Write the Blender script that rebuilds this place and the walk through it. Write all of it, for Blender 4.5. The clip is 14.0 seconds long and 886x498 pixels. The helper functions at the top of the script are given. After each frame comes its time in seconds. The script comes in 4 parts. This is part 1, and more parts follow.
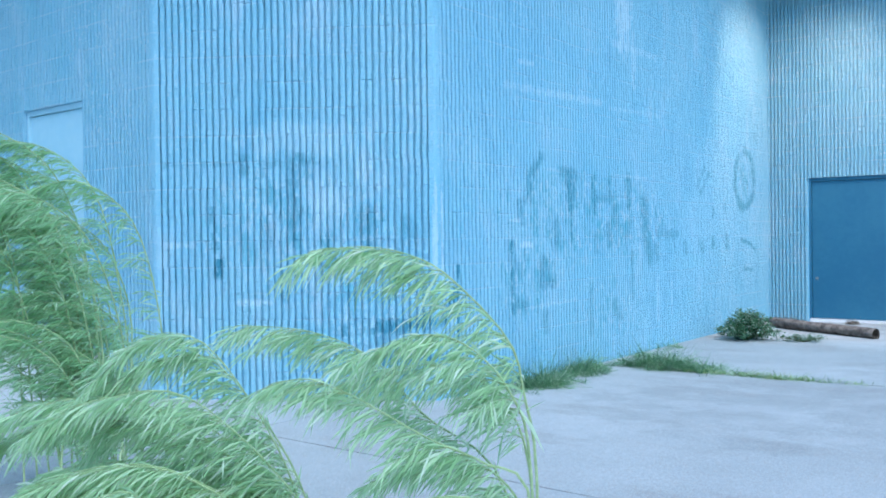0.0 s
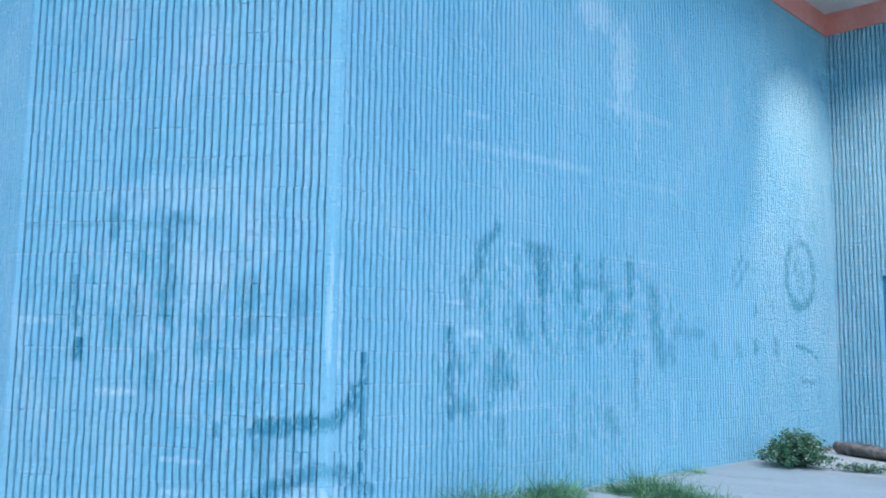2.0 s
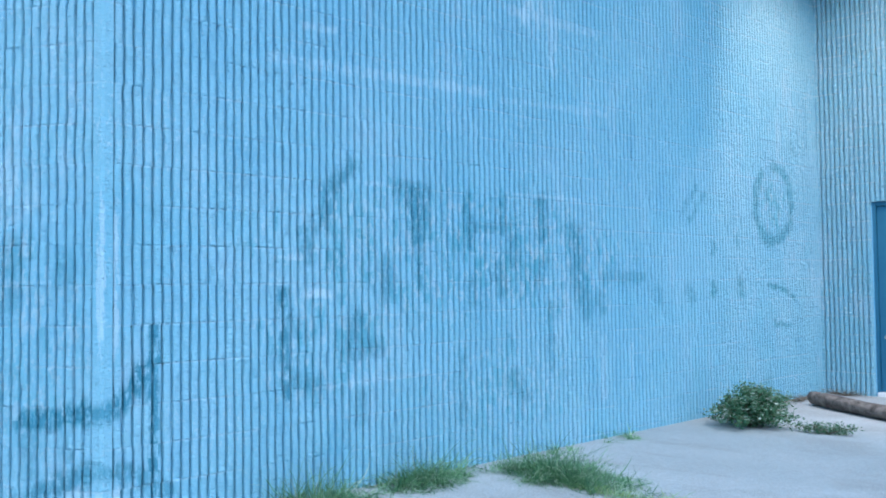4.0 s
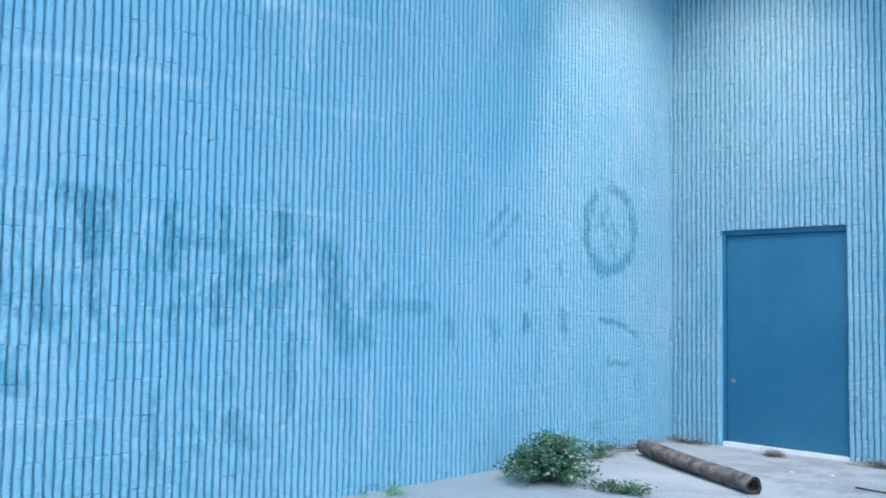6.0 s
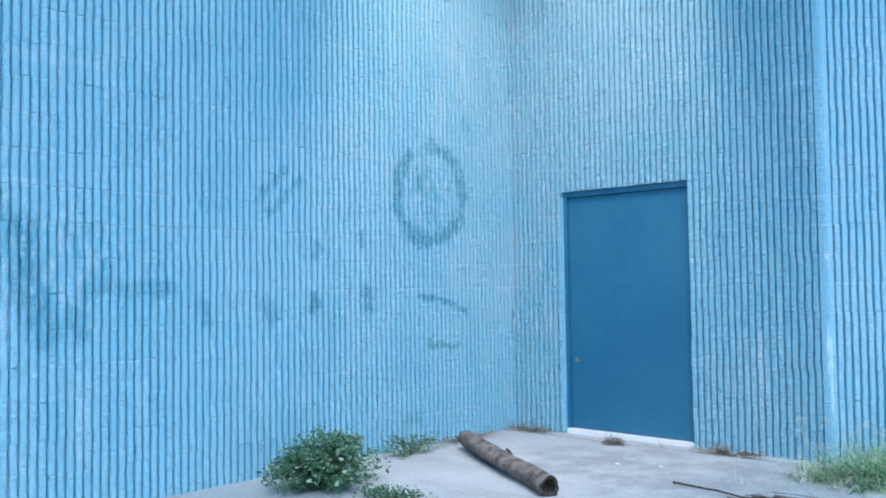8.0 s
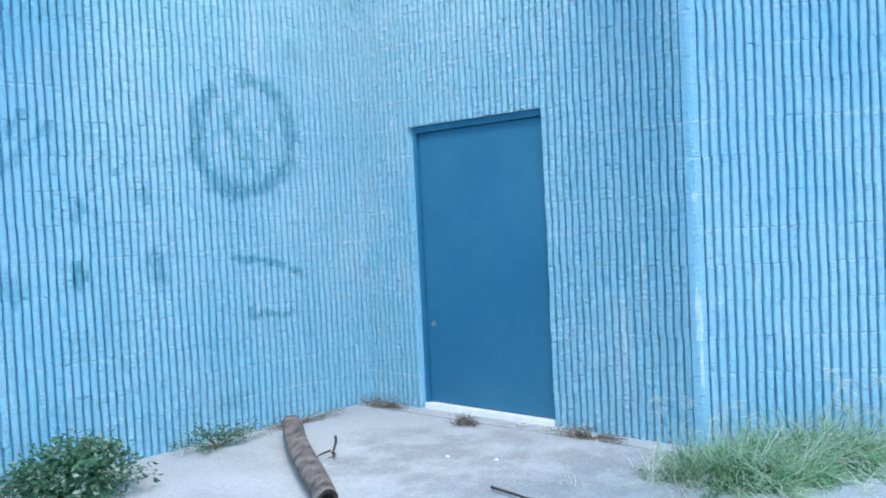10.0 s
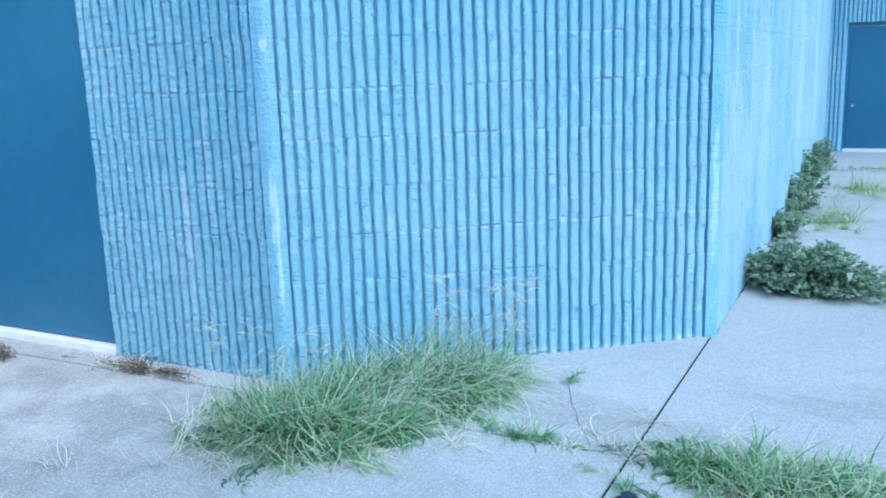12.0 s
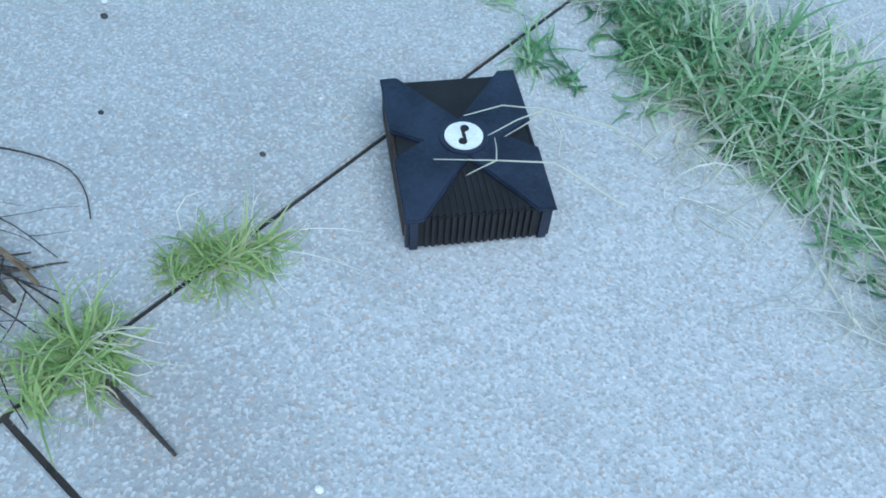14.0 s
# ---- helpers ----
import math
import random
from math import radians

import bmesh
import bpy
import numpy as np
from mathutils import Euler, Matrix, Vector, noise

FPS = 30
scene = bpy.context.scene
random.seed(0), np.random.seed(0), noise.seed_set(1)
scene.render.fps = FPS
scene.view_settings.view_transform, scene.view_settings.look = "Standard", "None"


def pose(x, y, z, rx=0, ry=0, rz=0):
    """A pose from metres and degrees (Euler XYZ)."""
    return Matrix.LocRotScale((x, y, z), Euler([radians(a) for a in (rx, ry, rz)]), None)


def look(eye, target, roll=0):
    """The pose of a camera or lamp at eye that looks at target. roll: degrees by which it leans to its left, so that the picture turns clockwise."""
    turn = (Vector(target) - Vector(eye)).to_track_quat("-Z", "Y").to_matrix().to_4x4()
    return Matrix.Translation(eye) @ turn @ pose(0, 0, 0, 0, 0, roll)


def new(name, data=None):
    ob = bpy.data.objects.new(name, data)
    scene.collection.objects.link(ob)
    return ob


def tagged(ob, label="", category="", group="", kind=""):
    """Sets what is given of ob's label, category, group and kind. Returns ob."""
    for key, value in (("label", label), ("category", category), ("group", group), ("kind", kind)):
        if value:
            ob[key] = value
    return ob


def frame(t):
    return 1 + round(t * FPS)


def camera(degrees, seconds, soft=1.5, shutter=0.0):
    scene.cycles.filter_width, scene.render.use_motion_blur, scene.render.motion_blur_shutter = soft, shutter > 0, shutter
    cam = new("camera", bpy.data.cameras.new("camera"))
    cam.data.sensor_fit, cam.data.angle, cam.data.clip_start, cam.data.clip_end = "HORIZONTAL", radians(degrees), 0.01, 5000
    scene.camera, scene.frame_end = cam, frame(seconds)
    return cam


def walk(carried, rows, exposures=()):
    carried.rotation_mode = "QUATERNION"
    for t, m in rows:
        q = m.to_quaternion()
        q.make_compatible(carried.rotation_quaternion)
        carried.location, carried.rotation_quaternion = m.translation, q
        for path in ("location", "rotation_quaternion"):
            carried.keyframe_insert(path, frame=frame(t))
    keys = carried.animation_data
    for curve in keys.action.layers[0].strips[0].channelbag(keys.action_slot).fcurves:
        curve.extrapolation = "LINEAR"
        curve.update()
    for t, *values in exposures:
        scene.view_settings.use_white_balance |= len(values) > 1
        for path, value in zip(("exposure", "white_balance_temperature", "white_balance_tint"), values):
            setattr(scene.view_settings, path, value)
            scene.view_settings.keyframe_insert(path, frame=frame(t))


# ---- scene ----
cam = camera(53.7, 14.0, soft=1.8)
PATH = [
    (0, (0.387, -0.139, 1.276), (-0.835, 1.444, 1.254), -0.7),
    (0.5, (0.659, 0.241, 1.308), (-0.675, 1.732, 1.324), -1.8),
    (1, (0.598, 0.785, 1.201), (-0.79, 2.224, 1.246), 0.4),
    (1.2, (0.539, 1.026, 1.173), (-0.866, 2.437, 1.359), -0.6),
    (1.5, (0.453, 1.379, 1.132), (-0.88, 2.868, 1.216), -1.6),
    (2, (0.535, 1.882, 1.071), (-0.864, 3.291, 1.306), 0.9),
    (2.5, (0.588, 2.304, 1.176), (-0.827, 3.717, 1.2), -2.8),
    (3, (0.533, 2.705, 1.244), (-0.928, 4.069, 1.312), 0.3),
    (3.2, (0.532, 2.864, 1.246), (-0.909, 4.249, 1.311), -1.1),
    (5.3, (0.95, 4.8, 1.337), (-0.57, 6.096, 1.436), 0.8),
    (5.5, (0.996, 4.963, 1.34), (-0.521, 6.263, 1.431), -1.0),
    (6, (1.033, 5.465, 1.319), (-0.389, 6.865, 1.449), 1.0),
    (6.5, (1.263, 5.952, 1.324), (-0.111, 7.402, 1.422), -0.1),
    (7, (1.366, 6.361, 1.3), (-0.047, 7.774, 1.378), 0.2),
    (7.5, (1.33, 6.833, 1.288), (-0.053, 8.265, 1.476), 0.9),
    (7.7, (1.326, 6.99, 1.284), (-0.043, 8.442, 1.424), -0.2),
    (9.8, (1.443, 8.827, 1.47), (0.053, 10.264, 1.44), -2.1),
    (10, (1.439, 8.978, 1.436), (0.071, 10.434, 1.363), -2.9),
    (10.5, (1.375, 9.434, 1.423), (0.117, 10.989, 1.373), -3.5),
    (11, (1.384, 9.847, 1.391), (0.292, 11.52, 1.291), -2.8),
    (11.5, (1.41, 10.267, 1.352), (0.353, 11.938, 1.05), -0.1),
    (12, (1.394, 10.76, 1.378), (0.482, 12.491, 0.961), -2.0),
    (12.4, (1.406, 11.046, 1.309), (0.547, 12.768, 0.765), -3.7),
    (12.5, (1.384, 11.135, 1.294), (0.527, 12.825, 0.655), -2.2),
    (13, (1.419, 11.485, 1.227), (0.471, 12.967, 0.276), -2.6),
    (13.5, (1.372, 11.871, 1.179), (0.602, 13.147, -0.154), 3.5),
    (14, (1.412, 12.141, 1.118), (0.651, 13.121, -0.451), 4.4),
]
EXPOSURES = [(0.0, 0.72, 5300, 3), (3.0, 0.57, 5300, 3), (5.5, 0.66, 5300, 3), (8.0, 0.68, 5300, 3), (11.0, 0.86, 5300, 3), (12.0, 0.81, 5100, 2), (13.0, 0.68, 4900, 1), (13.5, 0.59, 4950, 0), (14.0, 0.59, 5350, -1)]
walk(cam, [(t, look(eye, target, roll)) for t, eye, target, roll in PATH], EXPOSURES)

# ---- light ----
world = bpy.data.worlds.new("sky")
scene.world = world
world.use_nodes = True
wn = world.node_tree
sky = wn.nodes.new("ShaderNodeTexSky")
sky.sky_type = "NISHITA"
sky.sun_disc = False
sky.sun_elevation = radians(58)
sky.sun_rotation = radians(120)
wn.nodes["Background"].inputs["Strength"].default_value = 0.15
wn.links.new(sky.outputs[0], wn.nodes["Background"].inputs["Color"])
sun_data = bpy.data.lights.new("sun", "SUN")
sun_data.energy, sun_data.angle, sun_data.color = 1.5, radians(60), (1.0, 0.95, 0.88)
sun = new("sun", sun_data)
sun.matrix_world = look((9.1, 0.6, 16.6), (0, 6, 0))


PITCH, COURSE, COURSES, TOP = 0.0545, 0.2135, 26, 5.45

# ---- materials ----
class Nodes:
    """A small wrapper to write node materials briefly."""

    def __init__(self, name, rough=0.8, metal=0.0):
        self.m = bpy.data.materials.new(name)
        self.m.use_nodes = True
        self.t = self.m.node_tree
        self.b = self.t.nodes["Principled BSDF"]
        self.b.inputs["Roughness"].default_value = rough
        self.b.inputs["Metallic"].default_value = metal
        self.pos = self.t.nodes.new("ShaderNodeNewGeometry").outputs["Position"]

    def put(self, sock, v):
        if isinstance(v, bpy.types.NodeSocket):
            self.t.links.new(v, sock)
        else:
            sock.default_value = v

    def math(self, op, a, b=0.0, c=0.0, clamp=False):
        n = self.t.nodes.new("ShaderNodeMath")
        n.operation, n.use_clamp = op, clamp
        for i, v in enumerate((a, b, c)):
            self.put(n.inputs[i], v)
        return n.outputs[0]

    def noise(self, scale, detail=4.0, rough=0.55, vec=None, stretch=None):
        n = self.t.nodes.new("ShaderNodeTexNoise")
        n.inputs["Scale"].default_value, n.inputs["Detail"].default_value, n.inputs["Roughness"].default_value = scale, detail, rough
        v = vec if vec is not None else self.pos
        if stretch:
            k = self.t.nodes.new("ShaderNodeVectorMath")
            k.operation = "MULTIPLY"
            self.put(k.inputs[0], v)
            k.inputs[1].default_value = stretch
            v = k.outputs[0]
        self.put(n.inputs["Vector"], v)
        return n.outputs["Fac"]

    def vector(self, op, a, b):
        n = self.t.nodes.new("ShaderNodeVectorMath")
        n.operation = op
        self.put(n.inputs[0], a)
        self.put(n.inputs[1], b)
        return n.outputs["Value" if op in ("DOT_PRODUCT", "DISTANCE", "LENGTH") else "Vector"]

    def voronoi(self, scale, out="Distance"):
        n = self.t.nodes.new("ShaderNodeTexVoronoi")
        n.inputs["Scale"].default_value = scale
        self.put(n.inputs["Vector"], self.pos)
        return n.outputs[out]

    def ramp(self, v, lo, hi):
        n = self.t.nodes.new("ShaderNodeMapRange")
        n.interpolation_type = "SMOOTHSTEP"
        self.put(n.inputs[0], v)
        n.inputs[1].default_value, n.inputs[2].default_value = lo, hi
        return n.outputs[0]

    def mix(self, f, a, b, mode="MIX"):
        n = self.t.nodes.new("ShaderNodeMix")
        n.data_type, n.blend_type = "RGBA", mode
        for sock, v in ((n.inputs[0], f), (n.inputs[6], a), (n.inputs[7], b)):
            self.put(sock, (*v, 1.0) if isinstance(v, tuple) and len(v) == 3 else v)
        return n.outputs[2]

    def random(self):
        return self.t.nodes.new("ShaderNodeObjectInfo").outputs["Random"]

    def island(self):
        n = self.t.nodes.new("ShaderNodeNewGeometry")
        return n.outputs["Random Per Island"]

    def xyz(self):
        n = self.t.nodes.new("ShaderNodeSeparateXYZ")
        self.put(n.inputs[0], self.pos)
        return n.outputs

    def bump(self, h, strength=0.4, dist=0.004):
        n = self.t.nodes.new("ShaderNodeBump")
        n.inputs["Strength"].default_value, n.inputs["Distance"].default_value = strength, dist
        self.put(n.inputs["Height"], h)
        self.t.links.new(n.outputs[0], self.b.inputs["Normal"])

    def done(self, colour):
        self.put(self.b.inputs["Base Color"], (*colour, 1.0) if isinstance(colour, tuple) else colour)
        return self.m


def simple(name, dark, light, scale, rough=0.7, metal=0.0, bump=0.3, stretch=None, speck=None):
    """Two colours mixed by noise at two scales, with fine relief."""
    k = Nodes(name, rough, metal)
    a = k.noise(scale, 5, 0.6, stretch=stretch)
    b = k.noise(scale * 9, 3, 0.6, stretch=stretch)
    f = k.math("ADD", k.math("MULTIPLY", a, 0.65), k.math("MULTIPLY", b, 0.35))
    col = k.mix(k.ramp(f, 0.36, 0.64), dark, light)
    if speck:
        col = k.mix(k.ramp(k.noise(scale * 30, 2), 0.66, 0.72), col, speck)
    k.bump(b, bump)
    return k.done(col)


def leaf_material(name, dark, light, pale):
    k = Nodes(name, 0.6)
    r = k.island()
    col = k.mix(r, dark, light)
    col = k.mix(k.ramp(k.math("FRACT", k.math("MULTIPLY", r, 7.31)), 0.78, 0.95), col, pale)
    k.b.inputs["Subsurface Weight"].default_value = 0.0
    tr = k.t.nodes.new("ShaderNodeBsdfTranslucent")
    mx = k.t.nodes.new("ShaderNodeMixShader")
    mx.inputs[0].default_value = 0.5
    k.t.links.new(col, tr.inputs["Color"])
    k.t.links.new(k.b.outputs[0], mx.inputs[1])
    k.t.links.new(tr.outputs[0], mx.inputs[2])
    k.t.links.new(mx.outputs[0], k.t.nodes["Material Output"].inputs["Surface"])
    return k.done(col)


def ellipses(k, along, up, warp, spots):
    """How strongly old paint marks cover a place: spots are (along, up, half width, half height, strength)."""
    total = None
    for s, z, a, b, w in spots:
        dx = k.math("MULTIPLY", k.math("SUBTRACT", along, s), 1.0 / a)
        dz = k.math("MULTIPLY", k.math("SUBTRACT", up, z), 1.0 / b)
        d = k.math("ADD", k.math("MULTIPLY", dx, dx), k.math("MULTIPLY", dz, dz))
        d = k.math("ADD", d, warp)
        v = k.math("MULTIPLY", k.math("SUBTRACT", 1.0, k.ramp(d, 0.45, 1.35)), w)
        total = v if total is None else k.math("MAXIMUM", total, v)
    return total


def strokes(k, along, up, jitter, marks):
    """How strongly old brush strokes cover a place: marks are (along, up, along, up, half width, strength), end to end."""
    p = k.t.nodes.new("ShaderNodeCombineXYZ")
    k.put(p.inputs[0], along)
    k.put(p.inputs[1], up)
    total = None
    for s0, z0, s1, z1, half, w in marks:
        a, d = Vector((s0, z0, 0)), Vector((s1 - s0, z1 - z0, 0))
        unit = d.normalized()
        rel = k.vector("SUBTRACT", p.outputs[0], a)
        h = k.t.nodes.new("ShaderNodeClamp")
        k.put(h.inputs[0], k.vector("DOT_PRODUCT", rel, unit))
        h.inputs[1].default_value, h.inputs[2].default_value = 0.0, d.length
        near = k.t.nodes.new("ShaderNodeVectorMath")
        near.operation = "SCALE"
        near.inputs[0].default_value = unit
        k.t.links.new(h.outputs[0], near.inputs["Scale"])
        far = k.math("ADD", k.vector("DISTANCE", rel, near.outputs[0]), jitter)
        n = k.t.nodes.new("ShaderNodeMapRange")
        k.put(n.inputs[0], far)
        n.inputs[1].default_value, n.inputs[2].default_value = half * 1.25 + 0.012, half * 0.55
        n.inputs[4].default_value = w
        total = n.outputs[0] if total is None else k.math("MAXIMUM", total, n.outputs[0])
    return total


def wall_paint(name, axis, marks=(), light_marks=(), light_spots=(), ghosts=(), pale=0.55, flecks=0.4, faded=0.0, rough=1.0):
    """Blue masonry paint, weathered; the marks are laid out along the wall's own axis."""
    k = Nodes(name, 0.75)
    x, y, z = k.xyz()
    along = {"x": x, "y": y}.get(axis, None) if isinstance(axis, str) else k.math("ADD", k.math("MULTIPLY", x, axis[0]), k.math("MULTIPLY_ADD", y, axis[1], axis[2]))
    big = k.noise(0.7, 5, 0.6)
    mid = k.noise(3.0, 6, 0.65, stretch=(1.0, 1.0, 0.35))
    fine = k.noise(60, 4, 0.7)
    col = k.mix(k.ramp(big, 0.3, 0.7), (0.235, 0.53, 0.685), (0.31, 0.585, 0.715))
    col = k.mix(k.math("MULTIPLY", k.ramp(mid, 0.52, 0.72), pale), col, (0.42, 0.63, 0.75))
    col = k.mix(k.math("MULTIPLY", k.ramp(mid, 0.46, 0.28), 0.45), col, (0.16, 0.43, 0.61))
    col = k.mix(k.math("MULTIPLY", k.ramp(fine, 0.52, 0.72), 0.45), col, (0.48, 0.65, 0.74))
    col = k.mix(k.math("MULTIPLY", k.random(), 0.16), col, (0.38, 0.58, 0.74))
    if faded:
        col = k.mix(k.math("MULTIPLY", k.ramp(k.noise(2.2, 6, 0.7, stretch=(1.0, 1.0, 0.5)), 0.32, 0.62), faded), col, (0.52, 0.68, 0.76))
    # worn patches where the flaking is thicker, and open pores with their cavity shade painted in
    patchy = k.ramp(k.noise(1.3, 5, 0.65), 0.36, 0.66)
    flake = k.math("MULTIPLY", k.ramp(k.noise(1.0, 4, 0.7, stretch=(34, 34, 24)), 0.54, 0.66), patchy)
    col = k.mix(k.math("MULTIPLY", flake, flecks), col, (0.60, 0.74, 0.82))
    shaded_pore = k.ramp(k.noise(48, 3, 0.6), 0.40, 0.31)
    # shade inside the pores, put into the colour as darker blue
    col = k.mix(k.math("MULTIPLY", shaded_pore, 0.45 * flecks), col, (0.12, 0.33, 0.47))
    row = k.math("ABSOLUTE", k.math("SUBTRACT", k.math("FRACT", k.math("MULTIPLY", z, 1.0 / COURSE)), 0.5))
    joint = k.math("MULTIPLY", k.ramp(row, 0.455, 0.485), k.ramp(k.noise(2.4, 4, 0.6), 0.40, 0.60))
    col = k.mix(k.math("MULTIPLY", joint, 0.2 + 0.4 * flecks), col, (0.52, 0.68, 0.77))
    ragged = k.noise(1.0, 5, 0.75, stretch=(26, 26, 7))
    coarse = k.noise(5.0, 3, 0.6)
    warp = k.math("ADD", k.math("MULTIPLY", k.math("SUBTRACT", ragged, 0.45), 6.0), k.math("MULTIPLY", k.math("SUBTRACT", coarse, 0.5), 3.0))
    # each rib took and lost its paint by itself: a step from rib to rib and along each rib
    cell = k.t.nodes.new("ShaderNodeTexWhiteNoise")
    cell.noise_dimensions = "2D"
    rib = k.t.nodes.new("ShaderNodeCombineXYZ")
    k.put(rib.inputs[0], k.math("FLOOR", k.math("MULTIPLY", along, 1.0 / PITCH)))
    k.put(rib.inputs[1], k.math("FLOOR", k.math("MULTIPLY", z, 3.0 / COURSE)))
    k.t.links.new(rib.outputs[0], cell.inputs["Vector"])
    step = k.math("SUBTRACT", cell.outputs["Value"], 0.5)
    jitter = k.math("ADD", k.math("MULTIPLY", step, 0.045), k.math("MULTIPLY", k.math("SUBTRACT", ragged, 0.5), 0.09))
    if ghosts:
        stripes = k.ramp(k.math("ADD", k.noise(1.0, 4, 0.7, stretch=(9, 9, 3.0)), k.math("MULTIPLY", step, 0.16)), 0.47, 0.66)
        chips = k.ramp(k.noise(1.0, 5, 0.75, stretch=(16, 16, 9)), 0.50, 0.62)
        f = ellipses(k, along, z, k.math("MULTIPLY", warp, 0.5), ghosts)
        col = k.mix(k.math("MULTIPLY", f, stripes), col, (0.12, 0.41, 0.53))
        col = k.mix(k.math("MULTIPLY", k.math("MULTIPLY", f, chips), 0.9), col, (0.52, 0.68, 0.76))
    if marks:
        worn = k.ramp(k.noise(1.0, 4, 0.7, stretch=(36, 36, 15)), 0.30, 0.54)
        f = k.math("MULTIPLY", strokes(k, along, z, jitter, marks), worn)
        col = k.mix(k.math("MULTIPLY", f, 1.05, clamp=True), col, (0.05, 0.25, 0.365))
    if light_marks:
        f = k.math("MULTIPLY", strokes(k, along, z, k.math("MULTIPLY", jitter, 0.5), light_marks), k.ramp(ragged, 0.36, 0.55))
        col = k.mix(f, col, (0.64, 0.79, 0.87))
    if light_spots:
        f = ellipses(k, along, z, k.math("MULTIPLY", warp, 0.8), light_spots)
        col = k.mix(f, col, (0.62, 0.78, 0.86))
    pits = k.noise(14, 5, 0.7, stretch=(0.8, 0.8, 1.8))
    knobs = k.voronoi(70)
    h = k.math("ADD", k.math("SUBTRACT", fine, k.math("MULTIPLY", joint, 0.2)), k.math("MULTIPLY", pits, rough))
    k.bump(k.math("ADD", h, k.math("SUBTRACT", k.math("MULTIPLY", knobs, 0.3), k.math("MULTIPLY", shaded_pore, 0.4))), 0.9, 0.013)
    return k.done(col)


def concrete(name):
    k = Nodes(name, 0.88)
    big = k.noise(0.45, 6, 0.6)
    mid = k.noise(2.6, 6, 0.65)
    col = k.mix(k.ramp(big, 0.3, 0.7), (0.325, 0.36, 0.37), (0.45, 0.485, 0.495))
    col = k.mix(k.math("MULTIPLY", k.ramp(mid, 0.52, 0.75), 0.45), col, (0.33, 0.35, 0.355))
    col = k.mix(k.math("MULTIPLY", k.random(), 0.22), col, (0.36, 0.37, 0.375))
    col = k.mix(k.math("MULTIPLY", k.ramp(k.noise(1.1, 6, 0.7, stretch=(0.5, 1.6, 1.0)), 0.50, 0.66), 0.6), col, (0.27, 0.275, 0.27))
    col = k.mix(k.math("MULTIPLY", k.ramp(k.noise(26, 4, 0.7), 0.5, 0.66), 0.4), col, (0.30, 0.315, 0.31))
    x, y, z = k.xyz()
    ragged = k.math("MULTIPLY", k.math("SUBTRACT", k.noise(1.6, 6, 0.65), 0.5), 3.0)
    # broad ragged areas of darker grey at three set places
    dark_areas = ellipses(k, x, y, ragged, [(-1.75, 12.75, 1.4, 0.85, 0.8), (-1.6, 6.6, 1.6, 1.6, 0.4), (-0.6, 9.4, 1.2, 1.4, 0.35)])
    col = k.mix(k.math("MULTIPLY", dark_areas, k.ramp(mid, 0.35, 0.6)), col, (0.21, 0.235, 0.24))
    cells = k.t.nodes.new("ShaderNodeTexVoronoi")
    cells.inputs["Scale"].default_value = 200
    k.put(cells.inputs["Vector"], k.pos)
    sep = k.t.nodes.new("ShaderNodeSeparateColor")
    k.t.links.new(cells.outputs["Color"], sep.inputs[0])
    grit = sep.outputs[0]
    col = k.mix(k.math("MULTIPLY", k.ramp(grit, 0.60, 1.0), 0.40), col, (0.70, 0.71, 0.70))
    col = k.mix(k.math("MULTIPLY", k.ramp(grit, 0.38, 0.0), 0.48), col, (0.24, 0.23, 0.22))
    col = k.mix(k.math("MULTIPLY", k.ramp(sep.outputs[1], 0.9, 1.0), 0.6), col, (0.42, 0.31, 0.22))
    col = k.mix(k.ramp(k.voronoi(9), 0.05, 0.02), col, (0.70, 0.70, 0.68))
    k.bump(k.math("ADD", k.math("MULTIPLY", cells.outputs["Distance"], 0.8), k.noise(40, 4)), 0.35, 0.004)
    return k.done(col)


M_CONCRETE = concrete("worn_concrete")
M_SOIL = simple("dark_soil", (0.014, 0.014, 0.013), (0.045, 0.042, 0.038), 6, 0.95)
M_PLAIN = simple("blue_backing", (0.17, 0.45, 0.68), (0.24, 0.53, 0.75), 4, 0.8)
M_DOOR = simple("dark_blue_door_paint", (0.030, 0.135, 0.24), (0.042, 0.165, 0.27), 1.2, 0.45, bump=0.08)
M_DOOR_PALE = simple("pale_blue_door_paint", (0.42, 0.66, 0.76), (0.48, 0.70, 0.79), 1.2, 0.5, bump=0.08)
M_SILL = simple("aluminium_sill", (0.74, 0.75, 0.76), (0.86, 0.86, 0.86), 8, 0.45)
M_STEEL = simple("worn_steel", (0.30, 0.31, 0.32), (0.5, 0.5, 0.5), 40, 0.4, 0.9)
M_PINK = simple("salmon_paint", (0.62, 0.25, 0.20), (0.72, 0.33, 0.27), 3, 0.7)
M_CREAM = simple("cream_soffit", (0.62, 0.60, 0.54), (0.72, 0.70, 0.64), 3, 0.8)
M_ROOF = simple("grey_roofing", (0.16, 0.16, 0.16), (0.26, 0.26, 0.26), 3, 0.9)
M_BLACK = simple("scuffed_black_plastic", (0.006, 0.009, 0.022), (0.020, 0.028, 0.054), 14, 0.46, bump=0.15, speck=(0.09, 0.09, 0.09))
M_BLACK_DEEP = simple("matt_black_plastic", (0.004, 0.004, 0.005), (0.010, 0.010, 0.012), 20, 0.6, bump=0.2)
M_DISC = simple("pale_disc", (0.62, 0.66, 0.64), (0.80, 0.83, 0.80), 30, 0.5)
M_RUST = simple("brown_rust", (0.02, 0.014, 0.012), (0.09, 0.05, 0.035), 25, 0.9)
